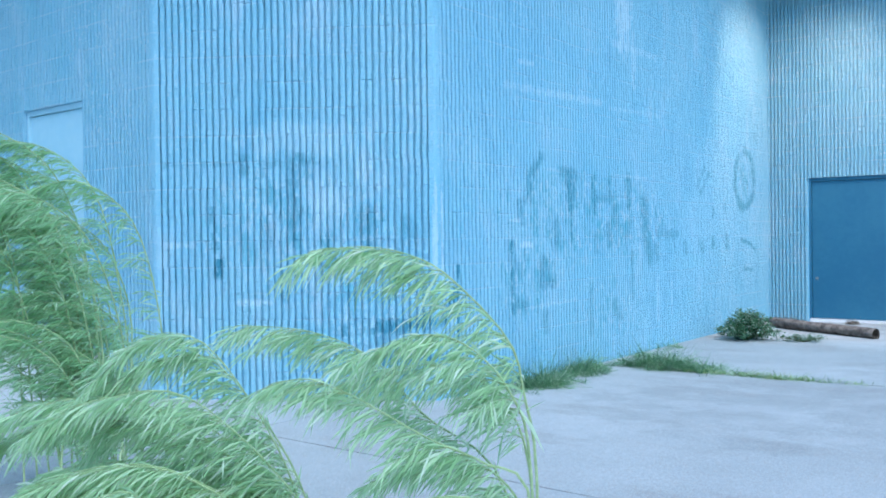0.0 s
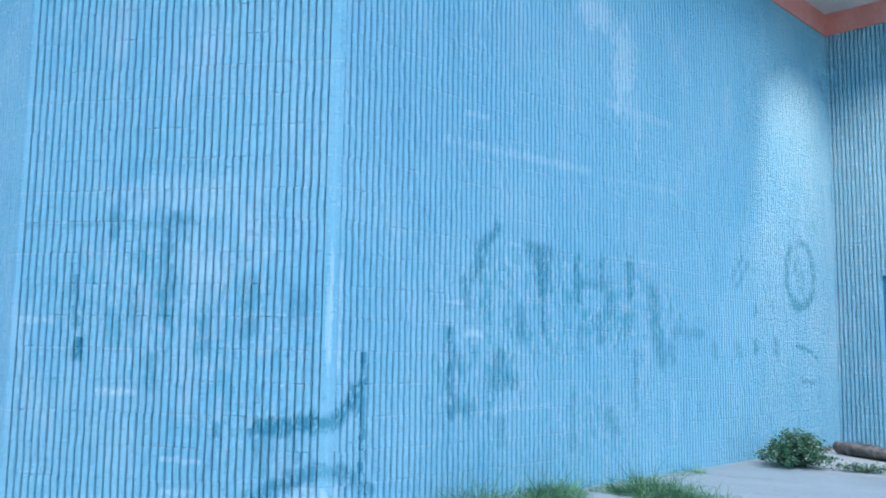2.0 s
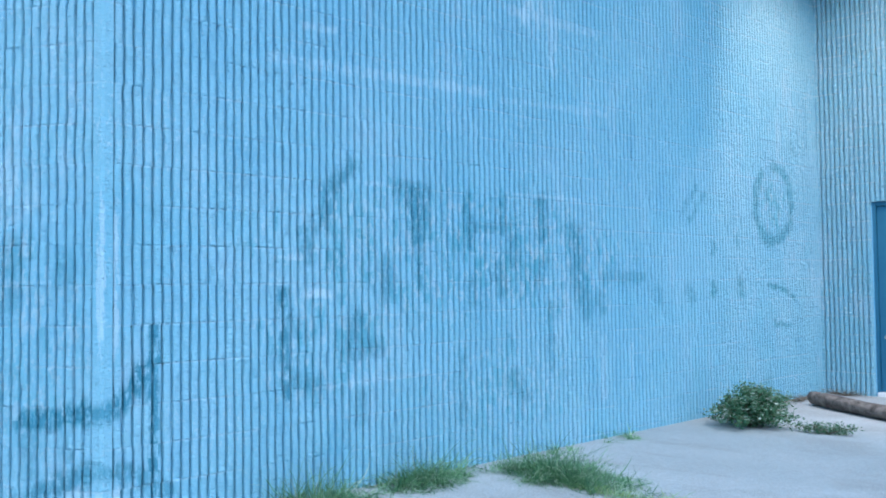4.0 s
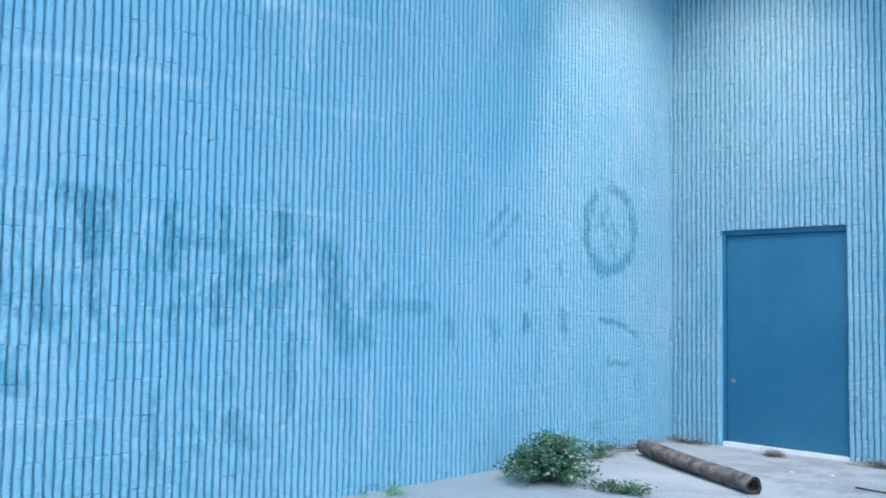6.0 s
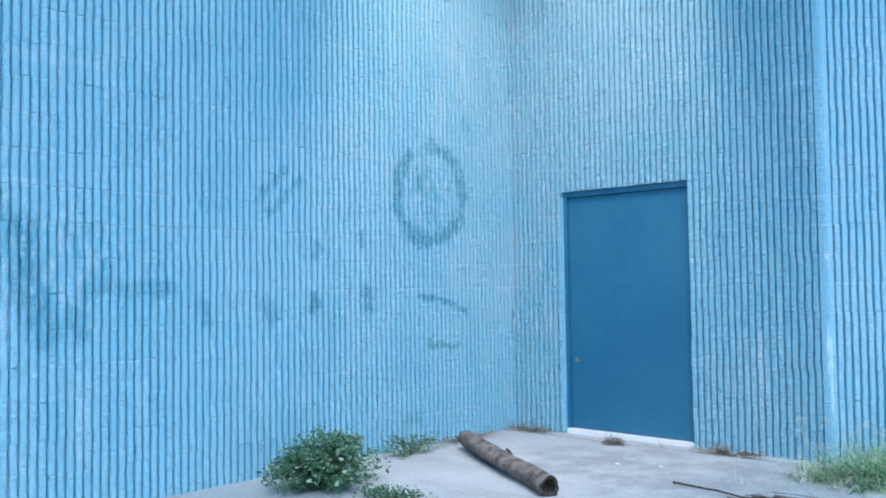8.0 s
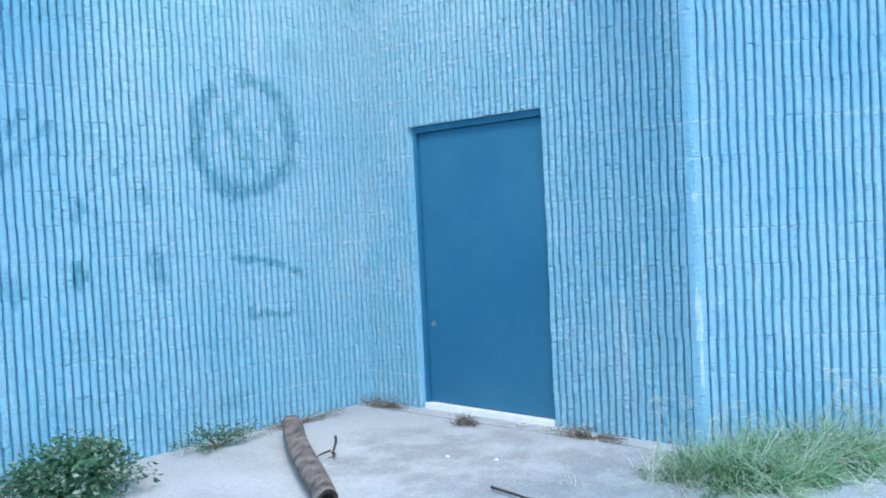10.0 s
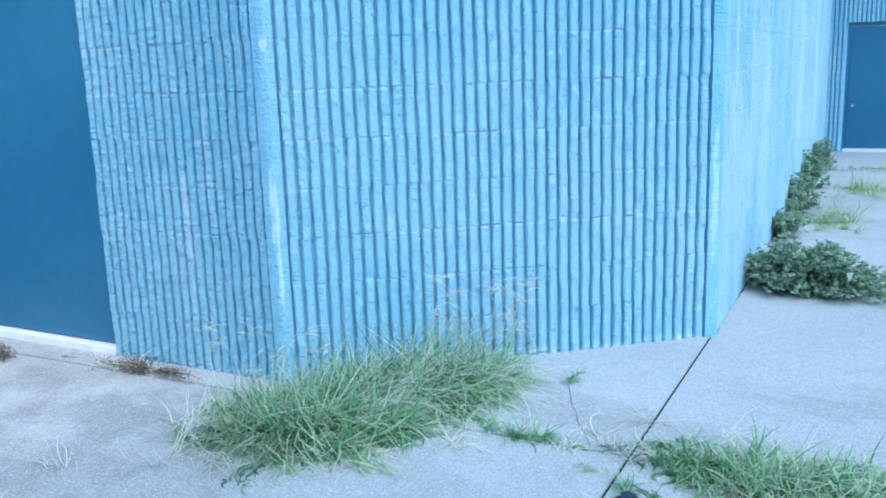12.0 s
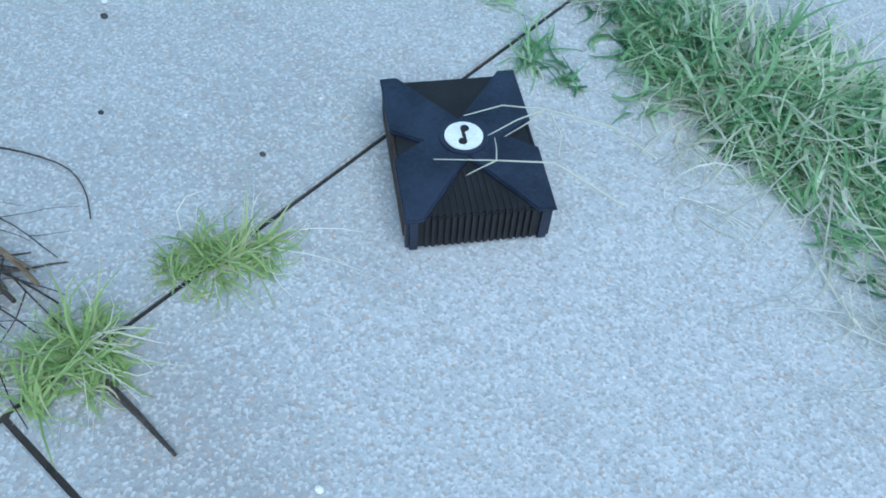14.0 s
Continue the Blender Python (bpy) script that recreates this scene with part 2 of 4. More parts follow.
M_BARK = simple("weathered_wood", (0.05, 0.042, 0.036), (0.24, 0.205, 0.18), 9, 0.9, bump=1.0)
M_WOOD_END = simple("hollow_wood_end", (0.012, 0.010, 0.008), (0.07, 0.055, 0.04), 30, 0.95)
M_STICK = simple("dry_stick", (0.022, 0.018, 0.016), (0.08, 0.064, 0.055), 30, 0.9, bump=0.5)
M_STEM = simple("green_stem", (0.26, 0.36, 0.16), (0.42, 0.52, 0.27), 20, 0.6)
M_STEM_BROWN = simple("brown_stem", (0.09, 0.065, 0.04), (0.2, 0.15, 0.09), 20, 0.7)
M_FROND = leaf_material("feathery_leaf", (0.46, 0.66, 0.38), (0.66, 0.82, 0.56), (0.82, 0.90, 0.76))
M_FROND_DARK = leaf_material("dense_feathery_leaf", (0.34, 0.57, 0.29), (0.52, 0.74, 0.44), (0.68, 0.82, 0.60))
M_GRASS = leaf_material("green_grass", (0.12, 0.29, 0.12), (0.36, 0.57, 0.30), (0.70, 0.79, 0.60))
M_GRASS_PALE = leaf_material("pale_grass", (0.38, 0.54, 0.30), (0.58, 0.72, 0.48), (0.76, 0.80, 0.66))
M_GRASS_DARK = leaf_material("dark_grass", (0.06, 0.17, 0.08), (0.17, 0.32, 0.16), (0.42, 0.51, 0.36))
M_GRASS_BRIGHT = leaf_material("fresh_grass", (0.26, 0.40, 0.13), (0.42, 0.55, 0.22), (0.60, 0.59, 0.36))
M_STRAW = leaf_material("dry_straw", (0.62, 0.63, 0.52), (0.76, 0.76, 0.66), (0.84, 0.83, 0.76))
M_BUSH = leaf_material("small_green_leaf", (0.06, 0.16, 0.085), (0.16, 0.30, 0.16), (0.48, 0.56, 0.46))
M_BUSH_GREY = leaf_material("grey_green_leaf", (0.19, 0.31, 0.19), (0.33, 0.45, 0.30), (0.55, 0.61, 0.51))
M_PEBBLE = simple("pale_pebble", (0.6, 0.6, 0.58), (0.8, 0.8, 0.78), 50, 0.8)
M_PEBBLE_DARK = simple("dark_pebble", (0.03, 0.03, 0.03), (0.07, 0.06, 0.06), 50, 0.8)

lamp_glow = Nodes("lamp_lens")
lamp_glow.b.inputs["Emission Color"].default_value = (1.0, 0.86, 0.72, 1)
lamp_glow.b.inputs["Emission Strength"].default_value = 6.0
M_LENS = lamp_glow.done((0.9, 0.88, 0.82))


# ---- mesh helpers ----
def link_mesh(name, bm, mat, parent=None, label="", smooth=False):
    me = bpy.data.meshes.new(name)
    bm.to_mesh(me)
    bm.free()
    for m in (mat if isinstance(mat, (list, tuple)) else [mat]):
        me.materials.append(m)
    if smooth:
        for p in me.polygons:
            p.use_smooth = True
    ob = new(name, me)
    if parent:
        ob.parent = parent
    if label:
        ob["label"] = label
    return ob


def part(name, bm, mat, parent, label="", smooth=False):
    return link_mesh(name, bm, mat, parent, label, smooth)


def from_lists(name, verts, faces, mat, parent=None, label="", smooth=False, kind=""):
    me = bpy.data.meshes.new(name)
    me.from_pydata(verts, [], faces)
    me.materials.append(mat)
    if smooth:
        for p in me.polygons:
            p.use_smooth = True
    me.update()
    ob = new(name, me)
    if parent:
        ob.parent = parent
    if label:
        ob["label"] = label
    if kind:
        ob["kind"] = kind
    return ob


def box_bm(x0, y0, z0, x1, y1, z1, bevel=0.0):
    bm = bmesh.new()
    bmesh.ops.create_cube(bm, size=1)
    for v in bm.verts:
        v.co = Vector(((x0 + x1) / 2 + v.co.x * (x1 - x0), (y0 + y1) / 2 + v.co.y * (y1 - y0), (z0 + z1) / 2 + v.co.z * (z1 - z0)))
    if bevel:
        bmesh.ops.bevel(bm, geom=bm.edges[:], offset=bevel, segments=2, affect="EDGES")
    return bm


def prism_bm(points, z0, z1):
    bm = bmesh.new()
    low = [bm.verts.new((x, y, z0)) for x, y in points]
    face = bm.faces.new(low)
    made = bmesh.ops.extrude_face_region(bm, geom=[face])
    for v in made["geom"]:
        if isinstance(v, bmesh.types.BMVert):
            v.co.z = z1
    bmesh.ops.recalc_face_normals(bm, faces=bm.faces[:])
    return bm


def cylinder_bm(r, z0, z1, seg=24, r2=None):
    bm = bmesh.new()
    bmesh.ops.create_cone(bm, cap_ends=True, segments=seg, radius1=r, radius2=r if r2 is None else r2, depth=z1 - z0)
    bmesh.ops.translate(bm, verts=bm.verts[:], vec=(0, 0, (z0 + z1) / 2))
    return bm


def tube_lists(verts, faces, pts, radii, seg=5):
    """Adds a tapered tube along pts to the lists."""
    base = len(verts)
    n = len(pts)
    for i, p in enumerate(pts):
        d = (pts[min(i + 1, n - 1)] - pts[max(i - 1, 0)])
        d = d.normalized() if d.length > 1e-6 else Vector((0, 0, 1))
        a = d.cross(Vector((0.31, 0.2, 0.93))).normalized()
        b = d.cross(a)
        for k in range(seg):
            w = 2 * math.pi * k / seg
            verts.append(tuple(p + (a * math.cos(w) + b * math.sin(w)) * radii[i]))
    for i in range(n - 1):
        for k in range(seg):
            q = (k + 1) % seg
            faces.append((base + i * seg + k, base + i * seg + q, base + (i + 1) * seg + q, base + (i + 1) * seg + k))
    faces.append(tuple(base + k for k in reversed(range(seg))))
    faces.append(tuple(base + (n - 1) * seg + k for k in range(seg)))


# ---- plan ----
A = Vector((-3.955, 5.38, 0))
B = Vector((-3.955, 13.77, 0))
C = Vector((-1.01, 13.77, 0))
D = Vector((0.605, 15.08, 0))
E = Vector((-5.85, 4.12, 0))
B2 = Vector((-8.75, 4.12, 0))
A2 = Vector((-8.75, -4.2, 0))
E2 = Vector((-10.6, -5.5, 0))
F = Vector((0.43, 23.9, 0))
G = Vector((3.4, 23.9, 0))
H = Vector((5.05, 25.2, 0))
DOOR_H = 10 * COURSE

# ---- fluted blocks ----
PROFILE = ((0.0, 0.0), (0.12, 0.0), (0.16, 0.028), (0.26, 0.034), (0.74, 0.034), (0.86, 0.028), (0.89, 0.0))
block_cache = {}


def block_shape(n, variant):
    """Vertices and faces of a block of n ribs, with hand-laid unevenness."""
    rng = random.Random(1000 * n + variant)
    levels = (0.0, 0.009, 0.4 * COURSE, 0.72 * COURSE, COURSE)
    verts, faces = [], []
    shift, proud = rng.uniform(-0.0035, 0.0035), rng.uniform(-0.0015, 0.0015)
    cols = n * len(PROFILE) + 1
    lean = [rng.uniform(-0.002, 0.002) for _ in range(n)]
    for li, z in enumerate(levels):
        for r in range(n):
            free = 1.0 if 1 < li < 4 else 0.6
            wx = lean[r] * (z / COURSE - 0.5) * 2 + rng.uniform(-0.0022, 0.0022) * free
            wy = proud + rng.uniform(-0.004, 0.002) * free
            if li == 0:
                wy -= 0.0013
            if rng.random() < 0.03:
                wy -= rng.uniform(0.003, 0.007)
            for fx, fy in PROFILE:
                y = fy + (wy if fy > 0 else 0)
                x = (r + fx) * PITCH + (shift + wx if 0 < fx else 0)
                verts.append((x, y, z))
        verts.append((n * PITCH, 0.0, z))
    for li in range(len(levels) - 1):
        for c in range(cols - 1):
            a = li * cols + c
            faces.append((a, a + 1, a + 1 + cols, a + cols))
    # closing faces over the ribs, top and bottom
    for li, flip in ((0, False), (len(levels) - 1, True)):
        for r in range(n):
            ids = [li * cols + r * len(PROFILE) + j for j in range(1, 7)]
            faces.append(tuple(ids if flip else reversed(ids)))
    return verts, faces


def block_mesh(n, variant, mat):
    key = (n, variant, mat.name)
    if key not in block_cache:
        me = bpy.data.meshes.new("block")
        v, f = block_shape(n, variant)
        me.from_pydata(v, [], f)
        # outward is +y
        me.flip_normals()
        me.materials.append(mat)
        block_cache[key] = me
    return block_cache[key]


wall_jobs = []


def fluted_wall(name, p, q, mat, opening=None, start=0.0, end=0.0, base=0.0, label="", rows=10):
    """A masonry wall from p to q, outward to the left of that way; its blocks are laid at the end of the file."""
    u = (q - p).normalized()
    n = Vector((-u.y, u.x, 0))
    length = (q - p).length
    m = Matrix(((u.x, n.x, 0, p.x), (u.y, n.y, 0, p.y), (0, 0, 1, 0), (0, 0, 0, 1)))
    bm = bmesh.new()
    spans = [(0.0, length, -0.3, TOP + 0.3)]
    if opening:
        s0, s1 = opening
        spans = [(0.0, s0, -0.3, TOP + 0.3), (s1, length, -0.3, TOP + 0.3), (s0, s1, base + rows * COURSE, TOP + 0.3)]
        if base > 0:
            spans.append((s0, s1, -0.3, base - 0.021))
    for a, b, z0, z1 in spans:
        piece = box_bm(a, -0.25, z0, b, -0.002, z1)
        me = bpy.data.meshes.new("tmp")
        piece.to_mesh(me)
        piece.free()
        bm.from_mesh(me)
        bpy.data.meshes.remove(me)
    wall = link_mesh(name, bm, M_PLAIN)
    wall.matrix_world = m
    tagged(wall, label or "pale blue painted wall of fluted concrete blocks", "wall", kind="structure")
    wall_jobs.append((wall, length, mat, opening, start, end, base, rows))
    return wall, m


def lay_blocks(wall, length, mat, opening, start, end, base, rows):
    run = length - start - end
    ribs = round(run / PITCH)
    pitch = run / ribs
    rng = random.Random(wall.name)
    rest = {}
    count = 0
    for course in range(0 if base else -1, COURSES):
        z = base + (course - round(base / COURSE) - (1 if base else 0)) * COURSE
        stretches = [(0, ribs)]
        low = round(base / COURSE) + (1 if base else 0)
        if opening and (low if base else -1) <= course < low + rows:
            r0 = round((opening[0] - start) / pitch)
            r1 = round((opening[1] - start) / pitch)
            stretches = [(0, r0), (r1, ribs)]
        for r0, r1 in stretches:
            r = r0
            first = 4 if course % 2 else 7
            while r < r1:
                n = min(first, r1 - r)
                first = 7
                variant = rng.randrange(9)
                x = start + r * pitch
                paint = mat(x) if callable(mat) else mat
                if count < 300:
                    ob = bpy.data.objects.new("block", block_mesh(n, variant, paint))
                    scene.collection.objects.link(ob)
                    ob.parent = wall
                    ob.matrix_local = Matrix.Translation((x, 0, z)) @ Matrix.Diagonal((pitch / PITCH, 1, 1, 1))
                else:
                    v, f = block_shape(n, variant)
                    verts, faces = rest.setdefault(paint.name, ([], [], paint))[:2]
                    o = len(verts)
                    verts += [(x + a * pitch / PITCH, b, z + c) for a, b, c in v]
                    faces += [tuple(o + i for i in reversed(g)) for g in f]
                count += 1
                r += n
    for verts, faces, paint in rest.values():
        from_lists("upper_blocks", verts, faces, paint, wall, "upper courses of fluted blue blocks", kind="stuff")


def corner_post(name, at, d0, d1, width=0.038):
    """The plain rounded corner where two fluted walls meet outward; d0 and d1 lead along the walls."""
    n0 = Vector((-d0.y, d0.x, 0))
    n1 = Vector((-d1.y, d1.x, 0))
    out = 0.034
    pts = [at - d0 * width - n0 * 0.01, at - d0 * width + n0 * out]
    mid = (n0 + n1).normalized()
    bend = out / max(0.3, mid.dot(n0))
    pts += [at + mid * bend - d0 * 0.012, at + mid * bend * 0.98 + d1 * 0.012]
    pts += [at + d1 * width + n1 * out, at + d1 * width - n1 * 0.01]
    bm = prism_bm([(p.x, p.y) for p in pts], -0.2, TOP + 0.05)
    return tagged(link_mesh(name, bm, M_POST), "smooth blue painted corner of the block wall", "trim", kind="structure")


# old lettering on the long wall: one line of brush strokes a row
MARKS_AB = [
    (6.73, 1.62, 6.79, 1.85, 0.04, 0.6), (6.79, 1.85, 6.98, 2.03, 0.05, 0.6), (6.62, 1.6, 6.64, 1.45, 0.04, 0.5),
    (7.34, 1.92, 7.62, 1.92, 0.05, 0.5), (7.5, 1.9, 7.53, 1.6, 0.06, 0.75), (7.55, 1.6, 7.56, 1.24, 0.022, 0.6), (7.6, 1.88, 7.6, 1.7, 0.05, 0.5),
    (8.02, 1.9, 8.02, 1.55, 0.04, 0.7), (8.05, 1.68, 8.46, 1.69, 0.03, 0.45), (8.38, 1.9, 8.38, 1.68, 0.03, 0.6), (8.84, 1.92, 8.84, 1.65, 0.06, 0.6),
    (8.49, 1.6, 8.49, 1.45, 0.07, 0.45), (8.34, 1.4, 8.36, 1.22, 0.06, 0.5), (8.06, 1.28, 8.06, 1.15, 0.04, 0.4), (7.25, 1.42, 7.25, 1.17, 0.05, 0.5),
    (9.24, 1.68, 9.27, 1.4, 0.09, 0.5), (9.25, 1.4, 9.38, 1.05, 0.1, 0.45), (9.62, 1.31, 10.17, 1.31, 0.05, 0.35), (9.55, 1.15, 9.6, 1.05, 0.06, 0.4), (8.85, 1.45, 8.8, 1.3, 0.06, 0.4),
    (6.46, 1.23, 6.48, 0.62, 0.028, 0.75), (6.5, 1.08, 6.6, 0.95, 0.04, 0.4), (6.5, 0.7, 6.68, 0.66, 0.06, 0.5), (7.0, 1.03, 7.0, 0.85, 0.08, 0.5), (7.0, 0.9, 7.17, 0.86, 0.06, 0.45),
    (7.94, 0.72, 7.95, 0.31, 0.04, 0.35), (8.47, 0.55, 8.6, 0.42, 0.07, 0.4), (8.92, 1.1, 8.92, 0.6, 0.03, 0.4), (7.03, 0.55, 7.03, 0.4, 0.05, 0.35),
    (10.85, 1.92, 11.12, 2.18, 0.025, 0.45), (10.95, 1.82, 11.25, 2.11, 0.025, 0.45), (11.4, 1.62, 11.4, 1.56, 0.03, 0.45), (11.86, 1.72, 11.86, 1.66, 0.03, 0.45),
    (11.38, 1.22, 11.38, 1.16, 0.05, 0.65), (11.9, 1.24, 11.92, 1.14, 0.07, 0.55), (10.95, 1.18, 11.0, 1.12, 0.07, 0.35), (10.43, 1.2, 10.45, 1.1, 0.05, 0.35),
    (13.0, 1.45, 13.14, 1.45, 0.014, 0.6), (12.5, 1.22, 12.78, 1.18, 0.017, 0.7), (12.78, 1.18, 13.07, 1.07, 0.02, 0.7), (12.62, 0.79, 13.0, 0.77, 0.02, 0.65), (12.62, 0.86, 12.66, 0.8, 0.02, 0.55),
    (12.35, 0.2, 12.5, 0.2, 0.06, 0.35), (13.1, 2.76, 13.15, 2.7, 0.07, 0.2), (5.62, 0.84, 5.64, 1.03, 0.03, 0.75), (5.64, 1.0, 5.65, 0.12, 0.02, 0.8), (5.42, 0.65, 5.53, 0.72, 0.05, 0.85), (5.53, 0.72, 5.62, 0.86, 0.045, 0.85),
    (5.42, 0.31, 5.55, 0.28, 0.05, 0.65), (5.55, 0.28, 5.70, 0.16, 0.05, 0.55),
]
RING = [(12.40, 2.42), (12.29, 2.25), (12.25, 1.98), (12.35, 1.76), (12.56, 1.67), (12.78, 1.73), (13.03, 1.86), (13.08, 2.17), (12.98, 2.39), (12.80, 2.49), (12.66, 2.51)]
MARKS_AB += [(*p, *q, 0.05, 0.62) for p, q in zip(RING, RING[1:])]
MARKS_AB += [(12.41, 1.78, 12.58, 1.70, 0.075, 0.6), (12.39, 2.38, 12.36, 2.26, 0.05, 0.5), (13.0, 2.3, 13.06, 2.1, 0.05, 0.45), (12.53, 2.22, 12.53, 2.1, 0.025, 0.55), (12.70, 2.12, 12.70, 2.05, 0.02, 0.35)]
LIGHT_MARKS_AB = [
    (6.38, 2.65, 8.2, 2.69, 0.03, 0.35), (8.4, 2.66, 9.7, 2.71, 0.022, 0.28), (8.5, 3.37, 9.6, 3.38, 0.03, 0.35), (6.62, 2.89, 6.86, 2.9, 0.02, 0.4),
    (6.4, 1.44, 6.57, 1.44, 0.014, 0.7), (6.62, 1.22, 6.8, 1.22, 0.018, 0.7), (7.1, 1.93, 7.3, 1.93, 0.014, 0.4), (8.5, 1.95, 9.3, 1.95, 0.012, 0.4), (6.7, 0.63, 7.6, 0.66, 0.012, 0.3), (9.6, 0.8, 9.6, 0.3, 0.04, 0.3), (10.0, 0.7, 10.0, 0.35, 0.03, 0.25),
]
LIGHT_AB = [(8.74, 3.75, 0.22, 0.5, 0.6), (8.3, 4.2, 0.3, 0.2, 0.5), (9.0, 3.3, 0.08, 0.4, 0.35), (5.42, 1.2, 0.04, 0.5, 0.5), (5.42, 0.15, 0.06, 0.12, 0.6)]
GHOSTS_AB = [(7.6, 1.5, 1.3, 0.55, 0.65), (8.7, 1.5, 1.4, 0.5, 0.7), (6.8, 0.9, 0.6, 0.45, 0.6), (8.4, 0.5, 0.9, 0.4, 0.5), (12.66, 2.08, 0.36, 0.4, 0.6)]
AB_STRETCHES = ((5.0, 7.3), (7.3, 8.7), (8.7, 11.6), (11.6, 14.0))


def near_marks(marks, lo, hi):
    return [m for m in marks if max(m[0], m[2]) > lo - 0.6 and min(m[0], m[2]) < hi + 0.6]


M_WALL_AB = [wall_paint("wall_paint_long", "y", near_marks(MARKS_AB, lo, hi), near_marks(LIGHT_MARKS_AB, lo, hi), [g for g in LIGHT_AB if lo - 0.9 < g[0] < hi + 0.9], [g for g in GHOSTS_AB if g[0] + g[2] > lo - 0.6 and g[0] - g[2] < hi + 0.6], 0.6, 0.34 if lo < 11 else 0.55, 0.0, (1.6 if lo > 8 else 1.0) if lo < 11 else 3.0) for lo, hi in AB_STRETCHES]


def ab_paint(s):
    """The paint of the long wall's block that begins s metres from the inner corner."""
    y = B.y - s
    return next((m for m, (lo, hi) in zip(M_WALL_AB, AB_STRETCHES) if lo <= y < hi), M_WALL_AB[-1])



ea = (E - A).normalized()
MARKS_EA = [
    (1.84, 1.7, 1.78, 1.2, 0.015, 0.6), (1.77, 1.1, 1.77, 1.02, 0.04, 0.9), (1.14, 1.9, 1.14, 1.3, 0.045, 0.5), (1.22, 1.0, 1.22, 0.85, 0.05, 0.4), (0.55, 1.5, 0.54, 1.2, 0.06, 0.35), (0.2, 1.4, 0.2, 1.3, 0.07, 0.35),
    (0.74, 0.56, 0.74, 0.52, 0.025, 0.7), (2.29, 1.905, 0.85, 1.905, 0.003, 0.3), (1.54, 1.95, 1.54, 1.85, 0.04, 0.45), (1.12, 1.95, 1.02, 1.93, 0.05, 0.45), (1.36, 1.4, 1.36, 1.25, 0.05, 0.35), (0.85, 1.3, 0.85, 1.1, 0.05, 0.3),
    (0.45, 0.57, 0.04, 0.62, 0.055, 0.85), (0.42, 0.5, 0.40, 0.3, 0.06, 0.4), (0.46, 0.12, 0.33, 0.22, 0.06, 0.6), (0.33, 0.22, 0.04, 0.30, 0.055, 0.7), (0.2, 0.5, 0.2, 0.4, 0.05, 0.3),
]
LIGHT_MARKS_EA = [(1.60, 0.78, 1.34, 0.78, 0.014, 0.7), (1.1, 0.35, 0.86, 0.35, 0.014, 0.7), (2.25, 1.25, 1.98, 1.25, 0.014, 0.6), (1.1, 0.15, 0.9, 0.15, 0.014, 0.6), (0.9, 1.3, 0.3, 1.3, 0.008, 0.3)]
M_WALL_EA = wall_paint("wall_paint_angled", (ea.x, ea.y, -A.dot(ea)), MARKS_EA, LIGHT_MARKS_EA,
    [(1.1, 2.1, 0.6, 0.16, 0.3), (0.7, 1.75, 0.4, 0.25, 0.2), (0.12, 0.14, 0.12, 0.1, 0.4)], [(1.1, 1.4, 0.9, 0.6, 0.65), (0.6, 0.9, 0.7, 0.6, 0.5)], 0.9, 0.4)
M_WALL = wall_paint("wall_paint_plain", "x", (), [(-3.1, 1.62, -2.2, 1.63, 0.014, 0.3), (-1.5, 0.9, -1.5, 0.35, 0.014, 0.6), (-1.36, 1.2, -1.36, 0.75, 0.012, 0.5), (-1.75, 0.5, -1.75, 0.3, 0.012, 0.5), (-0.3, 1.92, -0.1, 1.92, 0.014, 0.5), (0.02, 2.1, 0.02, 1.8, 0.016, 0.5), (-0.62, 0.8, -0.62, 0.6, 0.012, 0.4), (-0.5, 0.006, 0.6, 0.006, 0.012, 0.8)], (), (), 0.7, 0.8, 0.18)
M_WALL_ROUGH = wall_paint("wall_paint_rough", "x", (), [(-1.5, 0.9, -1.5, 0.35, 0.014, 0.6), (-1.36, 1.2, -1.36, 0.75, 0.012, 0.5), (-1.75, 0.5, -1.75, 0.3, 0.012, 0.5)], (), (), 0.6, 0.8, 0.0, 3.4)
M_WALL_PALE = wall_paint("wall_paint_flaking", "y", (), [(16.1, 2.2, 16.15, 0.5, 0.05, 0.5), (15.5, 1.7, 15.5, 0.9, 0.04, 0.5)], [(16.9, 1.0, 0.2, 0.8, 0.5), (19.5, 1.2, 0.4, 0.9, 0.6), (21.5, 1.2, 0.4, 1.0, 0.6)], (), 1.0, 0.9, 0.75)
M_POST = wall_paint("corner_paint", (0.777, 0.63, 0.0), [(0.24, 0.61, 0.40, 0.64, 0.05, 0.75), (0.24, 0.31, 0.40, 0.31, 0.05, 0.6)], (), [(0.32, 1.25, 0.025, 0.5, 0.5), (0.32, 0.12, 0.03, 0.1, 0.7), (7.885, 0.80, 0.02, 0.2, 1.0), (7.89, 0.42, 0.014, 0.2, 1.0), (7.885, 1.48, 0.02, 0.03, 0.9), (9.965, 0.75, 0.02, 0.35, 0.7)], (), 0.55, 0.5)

DOOR_S = (-2.07 - C.x, -3.33 - C.x)
door_span = (abs(DOOR_S[0]), abs(DOOR_S[1]))
RAMP = 0.42
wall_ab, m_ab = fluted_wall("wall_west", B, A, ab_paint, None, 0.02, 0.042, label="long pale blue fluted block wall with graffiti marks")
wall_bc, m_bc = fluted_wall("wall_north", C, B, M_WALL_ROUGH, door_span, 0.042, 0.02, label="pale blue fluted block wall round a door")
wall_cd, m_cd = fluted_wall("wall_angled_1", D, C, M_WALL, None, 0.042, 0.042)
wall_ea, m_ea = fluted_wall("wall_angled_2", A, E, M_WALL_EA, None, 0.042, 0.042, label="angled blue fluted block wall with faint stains")
